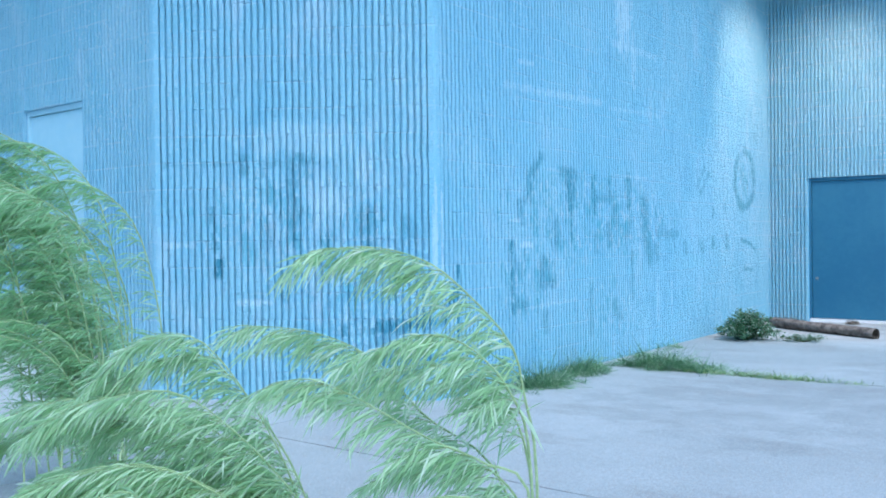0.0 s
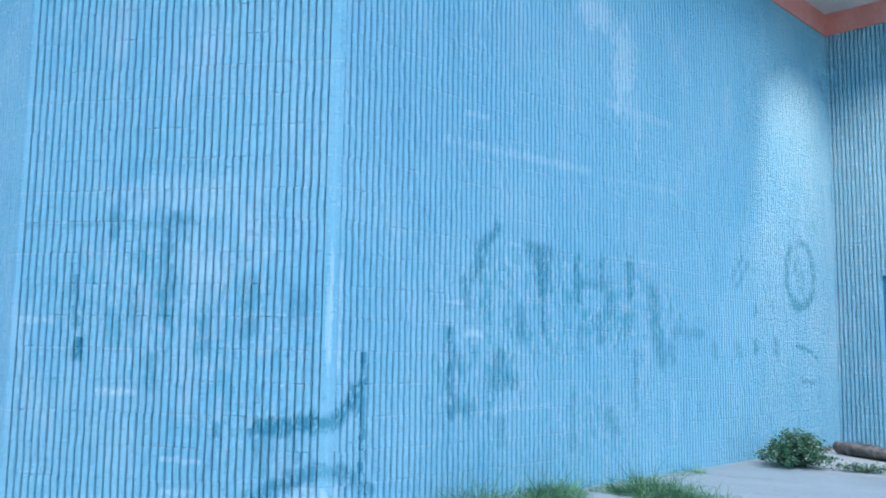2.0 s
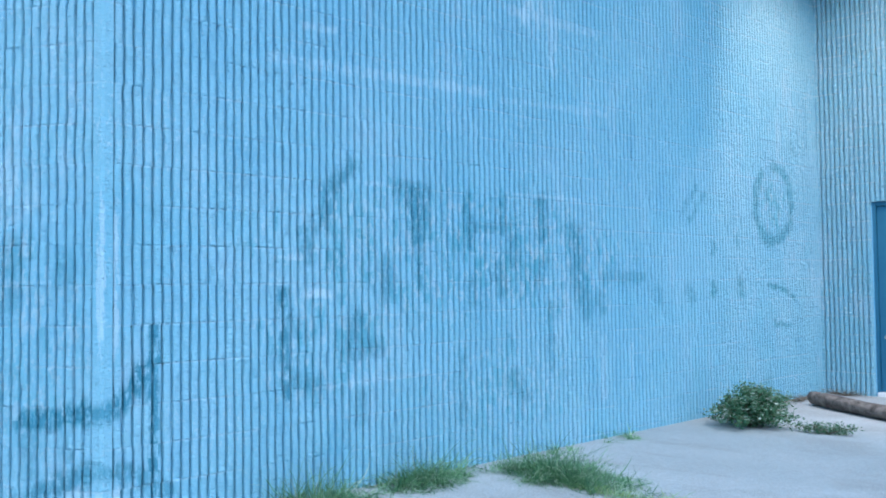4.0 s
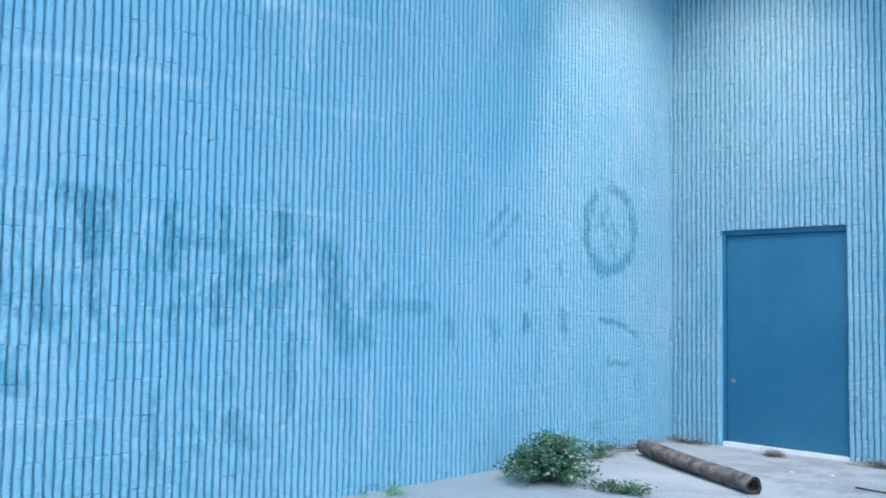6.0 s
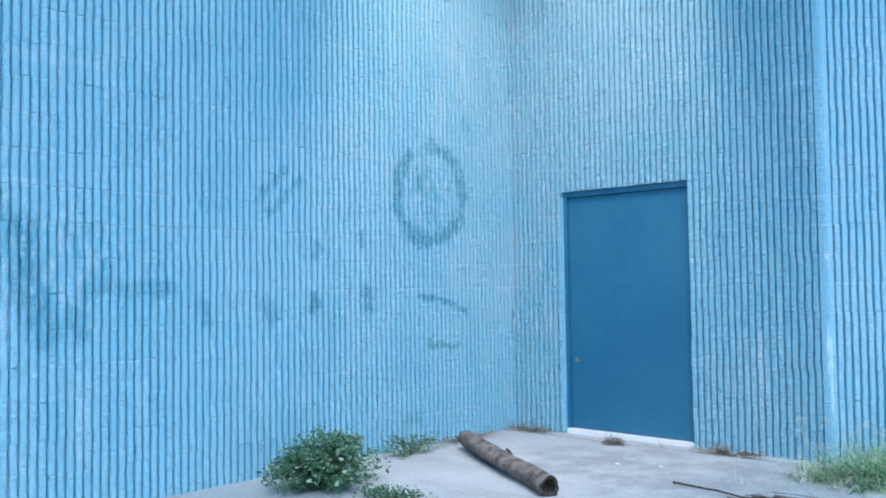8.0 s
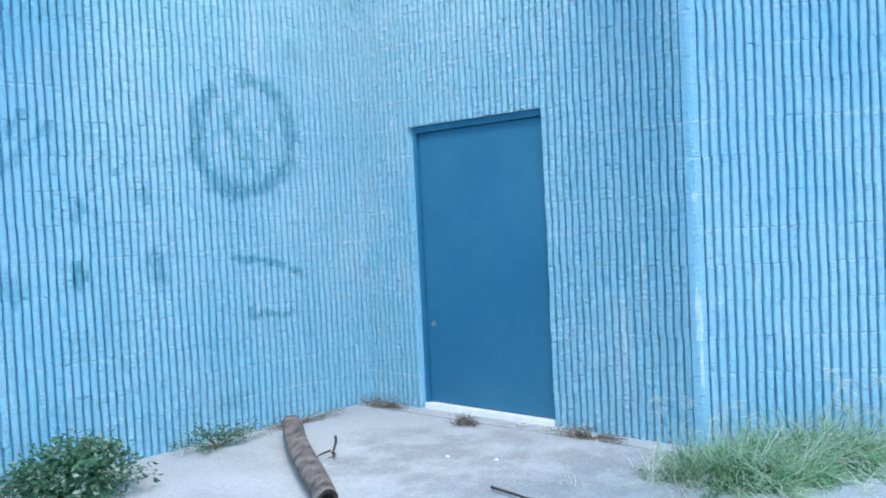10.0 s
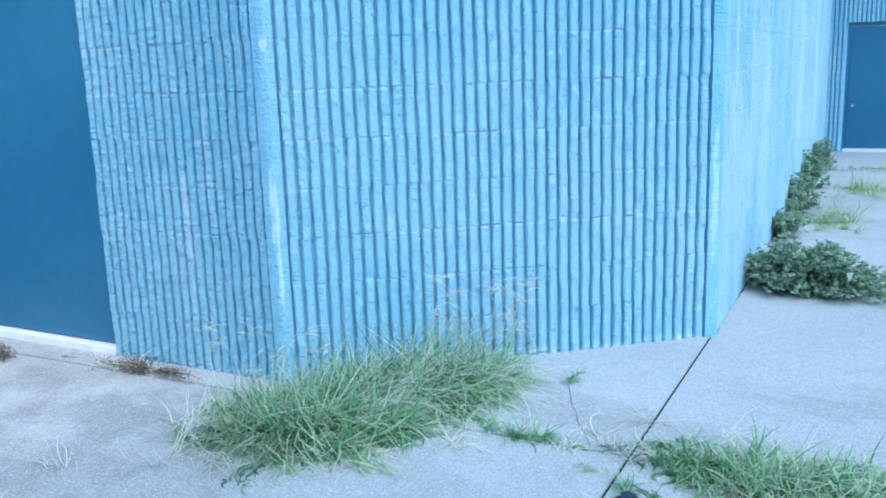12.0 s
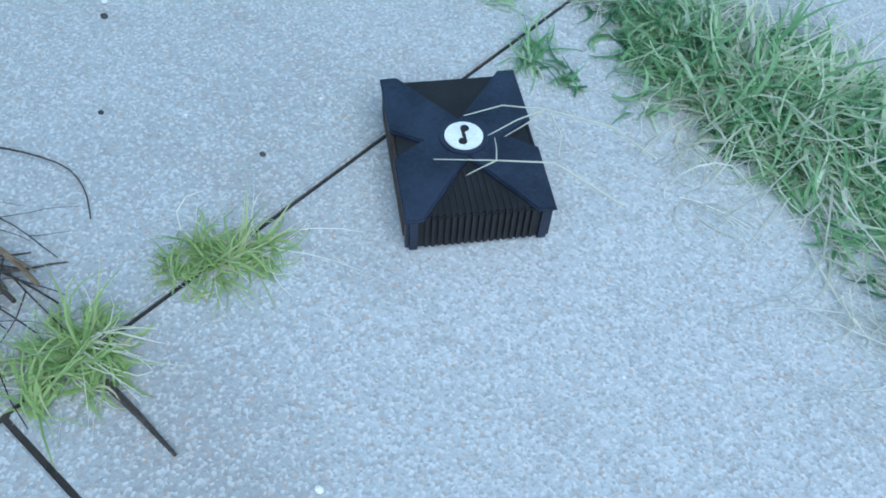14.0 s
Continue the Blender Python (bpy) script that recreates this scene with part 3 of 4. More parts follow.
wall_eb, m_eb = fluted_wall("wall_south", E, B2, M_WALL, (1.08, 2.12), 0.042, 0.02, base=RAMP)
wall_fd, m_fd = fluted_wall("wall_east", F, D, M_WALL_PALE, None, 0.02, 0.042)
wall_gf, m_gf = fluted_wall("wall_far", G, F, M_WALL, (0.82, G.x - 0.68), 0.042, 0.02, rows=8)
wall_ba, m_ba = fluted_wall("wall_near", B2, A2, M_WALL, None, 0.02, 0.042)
dirs = [(D, F, C), (C, D, B), (A, B, E), (E, A, B2)]
for i, (at, before, after) in enumerate(dirs):
    corner_post("trim_corner_%d" % (i + 1), at, (at - before).normalized(), (after - at).normalized())


# ---- ground ----
ground = tagged(link_mesh("ground", box_bm(-400, -400, -0.40, 400, 400, -0.101), M_SOIL), "dark soil showing in the joints between slabs", "ground", kind="structure")
pavement = tagged(link_mesh("pavement", box_bm(-18, -14, -0.10, 20, 30, -0.082), M_SOIL), "worn pale concrete slabs with weedy joints", "pavement", kind="structure")
GAP = 0.005


def fall(x, y):
    """How far the pavement has sunk towards the inner corner."""
    return -0.046 * min(1.0, max(0.0, (0.62 - x) / 4.92)) * min(1.0, max(0.0, (y - 3.7) / 4.3))


def slab(x0, y0, x1, y1):
    bm = box_bm(x0 + GAP, y0 + GAP, -0.03, x1 - GAP, y1 - GAP, 0.0, 0.003)
    for v in bm.verts:
        v.co.z += fall(v.co.x, v.co.y)
    return part("slab", bm, M_CONCRETE, pavement)


WEST = (-14.0, -4.6, -0.6, 3.7, 8.0, 13.58, 18.0, 24.0)
EAST = (-14.0, -6.0, -1.0, 3.4, 7.8, 12.2, 16.9, 20.6, 26.0)
for x0, x1, edges in ((-18.0, -9.2, WEST), (-9.2, -4.3, WEST), (-4.3, 0.62, WEST), (0.62, 5.4, EAST), (5.4, 11.0, EAST), (11.0, 20.0, EAST)):
    for y0, y1 in zip(edges, edges[1:]):
        slab(x0, y0, x1, y1)

# dirt in the joints, a little under the slabs' edges
jv, jf = [], []


def joint_strip(p, q):
    d = (q - p).normalized()
    side = Vector((-d.y, d.x, 0)) * (GAP + 0.002)
    n = max(2, int((q - p).length / 0.5))
    for i in range(n + 1):
        c = p.lerp(q, i / n)
        z = fall(c.x, c.y) - 0.007 + 0.003 * noise.noise(c * 3)
        jv.extend([(c.x - side.x, c.y - side.y, z), (c.x + side.x, c.y + side.y, z)])
        if i:
            o = len(jv) - 4
            jf.append((o, o + 1, o + 3, o + 2))


for x in (-9.2, -4.3, 0.62, 5.4, 11.0):
    joint_strip(Vector((x, -14, 0)), Vector((x, 24, 0)))
for x0, x1, edges in ((-18.0, 0.62, WEST), (0.62, 20.0, EAST)):
    for y in edges[1:-1]:
        joint_strip(Vector((x0, y, 0)), Vector((x1, y, 0)))
from_lists("joint_dirt", jv, jf, M_SOIL, pavement, "dark dirt in the joints", kind="stuff")

# apron that rises to the pale door
av, af = [], []
NX, NY = 24, 16
for i in range(NX + 1):
    x = -5.9 - 2.8 * i / NX
    for j in range(NY + 1):
        y = 4.10 - 2.6 * j / NY
        fx = min(1.0, i / NX * 2.8 / 1.1)
        fy = max(0.0, 1 - max(0.0, j / NY * 2.6 - 0.9) / 1.6)
        sm = lambda v: v * v * (3 - 2 * v)
        av.append((x, y, 0.004 + (RAMP - 0.03) * sm(fx) * sm(fy) + 0.006 * noise.noise(Vector((x * 2, y * 2, 0)))))
for i in range(NX):
    for j in range(NY):
        a = i * (NY + 1) + j
        af.append((a, a + 1, a + NY + 2, a + NY + 1))
apron = from_lists("pavement_apron", av, af, M_CONCRETE, smooth=True)
tagged(apron, "pale concrete apron rising to the door", "pavement", kind="structure")

# ---- roof edge ----
walls_line = [H, G, F, D, C, B, A, E, B2, A2, E2]


def offset_line(points, out):
    res = []
    for i, p in enumerate(points):
        d0 = (p - points[i - 1]).normalized() if i else (points[1] - p).normalized()
        d1 = (points[i + 1] - p).normalized() if i + 1 < len(points) else d0
        n0, n1 = Vector((-d0.y, d0.x, 0)), Vector((-d1.y, d1.x, 0))
        mid = (n0 + n1).normalized()
        res.append(p + mid * (out / mid.dot(n0)))
    return res


def band(name, out0, out1, z0, z1, mat, label, category):
    a, b = offset_line(walls_line, out0), offset_line(walls_line, out1)
    bm = prism_bm([(p.x, p.y) for p in a] + [(p.x, p.y) for p in reversed(b)], z0, z1)
    return tagged(link_mesh(name, bm, mat), label, category, kind="structure")


band("trim_band", 0.0, 0.045, TOP, TOP + 0.32, M_PINK, "salmon pink painted band along the top of the wall", "trim")
band("ceiling_soffit", -0.3, 0.95, TOP + 0.32, TOP + 0.42, M_CREAM, "cream soffit under the roof edge", "soffit")
band("roof", -9.0, 1.0, TOP + 0.424, TOP + 0.6, M_ROOF, "grey flat roof", "roof")


# ---- doors ----
def steel_door(name, m, s0, s1, base, mat, label, sill_label, leaves=1, rows=10, drop=0.0):
    root = new(name)
    high = rows * COURSE
    root.matrix_world = m @ Matrix.Translation((s0, 0, base))
    w = s1 - s0
    fr = 0.035
    for x0, x1 in ((0.0, fr), (w - fr, w)):
        part("door_frame", box_bm(x0, -0.16, -drop, x1, -0.004, high, 0.003), mat, root)
    part("door_frame", box_bm(fr, -0.16, high - 0.05, w - fr, -0.004, high, 0.003), mat, root)
    lw = (w - 2 * fr) / leaves
    for i in range(leaves):
        leaf = part("door_leaf", box_bm(fr + i * lw + 0.003, -0.08, 0.045 - drop, fr + (i + 1) * lw - 0.003, -0.03, high - 0.054, 0.003), mat, root)
        for h in (0.25, 1.05, 1.85):
            hinge = cylinder_bm(0.009, -0.05, 0.05, 10)
            bmesh.ops.translate(hinge, verts=hinge.verts[:], vec=(fr + 0.004, -0.026, h))
            part("hinge", hinge, mat, leaf)
        lock = cylinder_bm(0.022, 0, 0.006, 16)
        bmesh.ops.rotate(lock, verts=lock.verts[:], cent=(0, 0, 0), matrix=Euler((-math.pi / 2, 0, 0)).to_matrix())
        bmesh.ops.translate(lock, verts=lock.verts[:], vec=(fr + (i + 1) * lw - 0.07, -0.03, 0.62))
        part("lock", lock, M_STEEL, leaf, "worn steel lock plate")
    part("door_sill", box_bm(fr * 0.3, -0.15, -0.02 - drop, w - fr * 0.3, 0.02, 0.04 - drop, 0.004), M_SILL, root, sill_label)
    return tagged(root, label, "door", kind="structure")


steel_door("door_1", m_bc, door_span[0], door_span[1], 0.0, M_DOOR, "closed dark blue painted steel door with bright sill", "bright metal sill", drop=0.03)
steel_door("door_2", m_eb, 1.08, 2.12, RAMP, M_DOOR_PALE, "closed pale blue painted steel door", "white door sill")
steel_door("door_3", m_gf, 0.82, G.x - 0.68, 0.0, M_DOOR, "closed dark blue double door in the far recess", "grey door sill", 2, 8)


# ---- hooded floodlight under the corner soffit ----
tagged(link_mesh("ceiling_corner", box_bm(-3.92, 11.70, TOP + 0.306, -1.98, 13.73, TOP + 0.316), M_CREAM), "cream soffit panel over the inner corner", "soffit", kind="structure")
LAMP = Vector((-2.10, 11.84, TOP + 0.16))
flood = new("floodlight")
flood.location = LAMP
part("mount", cylinder_bm(0.03, 0.05, 0.146, 16), M_SILL, flood)
part("housing", box_bm(-0.035, -0.035, 0.03, 0.05, 0.05, 0.06, 0.004), M_SILL, flood)
part("lens", cylinder_bm(0.028, 0.022, 0.03, 20), M_LENS, flood, "glowing round lens")
part("hood", box_bm(-0.34, -0.052, -0.25, 0.052, -0.042, 0.14, 0.002), M_SILL, flood, "metal side hood")
part("hood", box_bm(0.042, -0.042, -0.25, 0.052, 0.34, 0.14, 0.002), M_SILL, flood, "metal side hood")
spot_data = bpy.data.lights.new("floodlight_beam", "SPOT")
spot_data.energy, spot_data.spot_size, spot_data.spot_blend, spot_data.color = 390, radians(88), 0.9, (1.0, 0.64, 0.47)
spot_data.shadow_soft_size = 0.03
spot = new("floodlight_beam", spot_data)
spot.matrix_world = look(LAMP, (-3.75, 13.55, 0.9))
tagged(flood, "small hooded metal floodlight under the soffit", "lamp")


# ---- wall lamp on the far side wall ----
wl = new("wall_lamp")
wl.matrix_world = m_fd @ Matrix.Translation(((F - D).length - 1.52, 0.0, 2.42))
part("housing", prism_bm([(-0.22, 0.018), (0.22, 0.018), (0.20, 0.30), (-0.20, 0.30)], 0.0, 0.28), M_PLAIN, wl)
part("underside", box_bm(-0.18, 0.03, -0.03, 0.18, 0.27, -0.001, 0.005), M_BLACK_DEEP, wl, "dark open underside")
tagged(wl, "blue painted box lamp with dark underside on the wall", "wall lamp")


# ---- plants ----
def blade_lists(verts, faces, p, way, rise, length, width, bend, steps=5, curl=0.0):
    """A grass blade: a ribbon that starts at an angle of rise and droops by bend, in radians."""
    base = len(verts)
    c = p.copy()
    for i in range(steps + 1):
        t = i / steps
        w = 1 - t * t * 0.9
        side = Vector((-way.y, way.x, 0)) * (width / 2)
        verts.append((c.x - side.x * w, c.y - side.y * w, max(c.z, 0.004)))
        verts.append((c.x + side.x * w, c.y + side.y * w, max(c.z, 0.004) + 0.001))
        a = rise - bend * t
        c = c + (way * math.cos(a) + Vector((0, 0, math.sin(a)))) * (length / steps)
        c.z = max(c.z, 0.004)
        way = Vector((way.x - way.y * curl / steps, way.y + way.x * curl / steps, 0)).normalized()
    for i in range(steps):
        a = base + 2 * i
        faces.append((a, a + 1, a + 3, a + 2))


def grass_clump(name, label, centre, rx, ry, count, height, mat, seed, turn=0.0, straw=0, width=0.005, spread=1.0):
    rng = random.Random(seed)
    root = new(name)
    root.location = centre
    cs, sn = math.cos(turn), math.sin(turn)

    def run(n, tall, wide, m, part_name, flat, stray=0.0):
        verts, faces = [], []
        hubs = [(rng.gauss(0, 0.46), rng.gauss(0, 0.46), rng.uniform(0, 2 * math.pi), rng.uniform(0.55, 1.25)) for _ in range(max(3, n // 14))]
        for i in range(n):
            hx, hy, hw, hs = hubs[rng.randrange(len(hubs))]
            a, b = (hx * (1 + stray) + rng.gauss(0, 0.07)) * rx, (hy * (1 + stray) + rng.gauss(0, 0.07)) * ry
            p = Vector((a * cs - b * sn, a * sn + b * cs, 0))
            w = hw + rng.gauss(0, 1.0)
            out = Vector((math.cos(w), math.sin(w), 0)) * 0.9 + (p / max(0.05, max(rx, ry))) * spread * 0.3
            out.z = 0
            out.normalize()
            edge = min(1.0, (a / rx) ** 2 + (b / ry) ** 2)
            ln = tall * hs * rng.uniform(0.45, 1.25) * (1.0 - 0.45 * edge)
            blade_lists(verts, faces, p, out, rng.uniform(0.08, 1.12) * flat, ln, wide * rng.uniform(0.6, 1.5), rng.uniform(-0.2, 2.6), 5, rng.gauss(0, 1.7))
        from_lists(part_name, verts, faces, m, root, kind="stuff")

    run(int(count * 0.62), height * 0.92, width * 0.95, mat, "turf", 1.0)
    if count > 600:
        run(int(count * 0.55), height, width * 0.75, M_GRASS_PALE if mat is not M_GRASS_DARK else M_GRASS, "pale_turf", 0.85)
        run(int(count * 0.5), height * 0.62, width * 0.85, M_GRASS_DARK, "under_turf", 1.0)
    if straw:
        run(int(straw * 1.8), height * 1.45, width * 0.5, M_STRAW, "straw", 0.7)
        run(int(straw * 0.6), height * 1.7, width * 0.45, M_STRAW, "fallen_straw", 0.28, 0.35)
    return tagged(root, label, "grass")


def seed_stalks(name, label, centre, reach, turn, count, height, seed):
    """Dry grass stalks with loose, curling seed heads."""
    rng = random.Random(seed)
    root = new(name)
    root.location = centre
    for i in range(count):
        v, f = [], []
        a = rng.gauss(0, 0.5) * reach
        p = Vector((a * math.cos(turn), a * math.sin(turn), 0.0)) + Vector((rng.gauss(0, 0.03), rng.gauss(0, 0.03), 0))
        w = rng.uniform(0, 2 * math.pi)
        h = height * rng.uniform(0.55, 1.1)
        out = Vector((math.cos(w), math.sin(w) - 0.4, 0)) * h * rng.uniform(0.15, 0.45)
        pts = [p + out * (q * q) + Vector((0, 0, h * (1.3 * q - 0.3 * q * q))) for q in (0, 0.2, 0.4, 0.6, 0.8, 1.0)]
        tube_lists(v, f, pts, [0.0021 * (1 - 0.5 * q / 5) for q in range(6)], 4)
        for k in range(6):
            b = pts[4].lerp(pts[5], rng.random())
            w2 = rng.uniform(0, 2 * math.pi)
            d = Vector((math.cos(w2), math.sin(w2), rng.uniform(-0.3, 0.7))) * h * rng.uniform(0.14, 0.26)
            head = [b + d * q + Vector((0, 0, -0.35 * d.length * q * q)) for q in (0, 0.35, 0.7, 1.0)]
            tube_lists(v, f, head, [0.0014, 0.0018, 0.0016, 0.0006], 3)
        from_lists("stalk", v, f, M_STRAW, root)
    return tagged(root, label, "grass")


def leafy_bush(name, label, centre, rx, ry, h, leaves, mat, seed, turn=0.0, leaf=0.028, category="bush"):
    rng = random.Random(seed)
    root = new(name)
    root.matrix_world = Matrix.Translation(centre) @ Matrix.Rotation(turn, 4, "Z")
    sv, sf, lv, lf = [], [], [], []
    for i in range(max(14, leaves // 55)):
        w = rng.uniform(0, 2 * math.pi)
        reach = math.sqrt(rng.uniform(0.02, 1.0))
        tip = Vector((math.cos(w) * rx * reach, math.sin(w) * ry * reach, h * (1.02 - reach ** 2 * 0.85) * rng.uniform(0.72, 1.0) + 0.02))
        pts = []
        for j in range(6):
            t = j / 5
            pts.append(Vector((tip.x * t + rng.uniform(-1, 1) * 0.012, tip.y * t + rng.uniform(-1, 1) * 0.012, tip.z * (1 - (1 - t) ** 2) + 0.004)))
        tube_lists(sv, sf, pts, [0.004 * (1 - 0.7 * j / 5) for j in range(6)], 4)
        for j in range(55):
            t = rng.uniform(0.22, 1.0)
            k = min(4, int(t * 5))
            p = pts[k].lerp(pts[k + 1], t * 5 - k) + Vector((rng.gauss(0, 0.03), rng.gauss(0, 0.03), rng.gauss(0, 0.022)))
            p.z = max(p.z, 0.012)
            a = Vector((rng.gauss(0, 1), rng.gauss(0, 1), rng.gauss(0.1, 0.5))).normalized()
            b = a.cross(Vector((rng.gauss(0, 0.6), rng.gauss(0, 0.6), 1))).normalized()
            s = leaf * rng.uniform(0.55, 1.25)
            o = len(lv)
            lift = a.cross(b) * s * 0.16
            for q in (p - a * s * 0.6, p + b * s * 0.34 + lift, p + a * s * 0.6, p - b * s * 0.34 + lift):
                lv.append((q.x, q.y, max(q.z, 0.004)))
            lf += [(o, o + 1, o + 2), (o, o + 2, o + 3)]
    from_lists("stem", sv, sf, M_STEM_BROWN, root, kind="stuff")
    from_lists("foliage", lv, lf, mat, root, kind="stuff")
    return tagged(root, label, category)


WIND = Vector((-0.7915, -0.611, 0.0))
CROSS = Vector((0.611, -0.7915, 0.0))


def smooth_line(pts, n):
    """n + 1 points along a Catmull-Rom curve through pts."""
    res = []
    m = len(pts) - 1
    for i in range(n + 1):
        t = i / n * m
        k = min(m - 1, int(t))
        f = t - k
        a, b, c, d = pts[max(k - 1, 0)], pts[k], pts[k + 1], pts[min(k + 2, m)]
        res.append(0.5 * (2 * b + (c - a) * f + (2 * a - 5 * b + 4 * c - d) * f * f + (3 * b - a - 3 * c + d) * f ** 3))
    return res


def hanging_leaves(lv, lf, line, rng, leaf, gap, hang):
    """Narrow willow-like leaves on both sides of a twig, swept to its tip and hanging."""
    total = sum((b - a).length for a, b in zip(line, line[1:]))
    n = max(4, int(total / gap))
    for i in range(n):
        q = (i + rng.random()) / n * (len(line) - 1)
        k = min(len(line) - 2, int(q))
        p = line[k].lerp(line[k + 1], q - k)
        tang = (line[k + 1] - line[k]).normalized()
        side = tang.cross(Vector((0, 0, 1)))
        side = side.normalized() if side.length > 0.05 else CROSS
        way = (tang * rng.uniform(0.35, 1.0) + Vector((rng.gauss(0, 0.22), rng.gauss(0, 0.22), rng.gauss(0, 0.22))) + side * rng.uniform(0.1, 0.75) * (1 if i % 2 else -1) + WIND * rng.uniform(0.0, 0.5) + Vector((0, 0, -hang * rng.uniform(0.2, 1.3)))).normalized()
        size = leaf * rng.uniform(0.55, 1.3) * (1.1 - 0.4 * q / (len(line) - 1))
        wid = way.cross(Vector((rng.gauss(0, 0.6), rng.gauss(0, 0.6), 1))).normalized() * size * 0.032
        o = len(lv)
        droop = Vector((0, 0, -size * rng.uniform(0.05, 0.22)))
        midp = p + way * size * 0.5
        tip = p + way * size + droop
        for v in (p - wid * 0.4, p + wid * 0.4, midp + wid, tip, midp - wid):
            lv.append(tuple(v))
        lf.append((o, o + 1, o + 2, o + 3, o + 4))


def wind_weed(name, label, base, spines, mat, seed, leaf=0.11, gap=0.011, spray=0.2, spray_gap=0.05, hang=0.6, bare=0.3):
    """A tall weed bent over by the wind. spines: each a list of (downwind, up, across) from its lowest point to its tip; bare: the leafless share of each."""
    rng = random.Random(seed)
    root = new(name)
    root.location = base
    lv, lf = [], []
    for spine in spines:
        sv, sf = [], []
        line = smooth_line([WIND * u + CROSS * w + Vector((0, 0, z)) for u, z, w in spine], 22)
        tube_lists(sv, sf, line, [0.0052 * (1 - 0.85 * j / 22) for j in range(23)], 5)
        first = int(bare * 22)
        hanging_leaves(lv, lf, line[first:], rng, leaf, gap, hang)
        total = sum((b - a).length for a, b in zip(line[first:], line[first + 1:]))
        for i in range(int(total / spray_gap)):
            t = first + (22 - first) * (i + rng.random()) / max(1, int(total / spray_gap))
            k = min(21, int(t))
            p = line[k].lerp(line[k + 1], t - k)
            tang = (line[k + 1] - line[k]).normalized()
            ln = spray * rng.uniform(0.5, 1.25) * (1.15 - 0.55 * t / 22)
            d = (tang * 0.6 + WIND * rng.uniform(0.4, 1.0) + CROSS * rng.gauss(0, 0.35) + Vector((0, 0, rng.uniform(-0.35, 0.25)))).normalized()
            twig = [p + d * ln * q + Vector((0, 0, -0.35 * ln * q * q)) for q in (0, 0.25, 0.5, 0.75, 1.0)]
            tube_lists(sv, sf, twig, [0.002 * (1 - 0.7 * q / 4) for q in range(5)], 3)
            hanging_leaves(lv, lf, twig, rng, leaf * 0.85, gap * 1.15, hang)
        from_lists("stem", sv, sf, M_STEM, root)
    from_lists("foliage", lv, lf, mat, root, kind="stuff")
    return tagged(root, label, "weed")


def blown_spines(seed, count, high, reach, spread, upright=0.5, foot=0.05):
    """Stems that rise from one root and arch over downwind."""
    rng = random.Random(seed)
    res = []
    for i in range(count):
        h = high * rng.uniform(0.42, 1.0)
        r = reach * rng.uniform(0.5, 1.1)
        w = rng.gauss(0, spread)
        u = rng.gauss(0, foot)
        res.append([(u, 0.0, rng.gauss(0, foot)), (u + 0.06 * r, h * upright, w * 0.3), (u + 0.22 * r, h * (upright + 0.32), w * 0.6), (u + 0.55 * r, h, w * 0.9), (u + 0.85 * r, h * 0.99, w), (u + r, h * rng.uniform(0.84, 0.95), w * 1.1)])
    return res


wind_weed("tall_weed", "tall feathery green weed bent by wind on the pavement", (-0.908, 1.956, 0), [
    [(0.000, 0.000, 0.000), (0.000, 0.617, 0.000), (0.032, 0.831, 0.010), (0.075, 0.991, 0.020), (0.235, 1.168, 0.030), (0.342, 1.232, 0.040), (0.471, 1.259, 0.040), (0.621, 1.248, 0.050)],
    [(0.000, 0.000, 0.030), (0.021, 0.660, 0.030), (0.075, 0.852, 0.060), (0.182, 0.981, 0.100), (0.300, 1.023, 0.120), (0.449, 0.981, 0.140)],
    [(0.000, 0.000, -0.030), (0.011, 0.574, -0.030), (0.086, 0.809, -0.060), (0.257, 0.906, -0.090), (0.449, 0.895, -0.100), (0.556, 0.852, -0.100)],
    [(0.000, 0.000, 0.020), (0.021, 0.553, 0.030), (0.150, 0.660, 0.050), (0.300, 0.735, 0.080), (0.492, 0.852, 0.100), (0.621, 0.906, 0.110), (0.706, 0.895, 0.120)],
    [(0.000, 0.000, -0.050), (0.086, 0.553, -0.120), (0.321, 0.745, -0.200), (0.471, 0.906, -0.250), (0.663, 0.991, -0.280), (0.877, 1.013, -0.300)],
    [(0.000, 0.000, 0.050), (0.032, 0.446, 0.060), (0.171, 0.574, 0.100), (0.364, 0.574, 0.130), (0.471, 0.499, 0.140)],
    [(0.000, 0.000, 0.000), (0.021, 0.446, 0.000), (0.128, 0.617, -0.030), (0.300, 0.649, -0.060), (0.449, 0.585, -0.080)],
    [(0.000, 0.000, 0.000), (0.043, 0.285, 0.030), (0.214, 0.392, 0.060), (0.428, 0.339, 0.100)]], M_FROND, 3, 0.115, 0.0062, 0.2, 0.032, 0.8, 0.30)
wind_weed("tall_weed", "low feathery green weed spreading over the pavement", (-1.72, 1.95, 0), blown_spines(14, 15, 0.98, 1.25, 0.2, 0.35), M_FROND, 4, 0.12, 0.0075, 0.24, 0.034, 0.7, 0.2)
wind_weed("tall_weed", "small feathery green weed bowed over the pavement", (-1.5, 1.3, 0), blown_spines(15, 5, 0.62, 0.8, 0.15, 0.35), M_FROND, 6, 0.10, 0.012, 0.2, 0.07, 0.6, 0.3)
wind_weed("tall_weed", "dense feathery green weed taller than the door handle", (-3.62, 2.28, 0), blown_spines(16, 40, 1.84, 0.95, 0.3, 0.55, 0.14), M_FROND_DARK, 5, 0.095, 0.010, 0.26, 0.05, 0.5, 0.12)

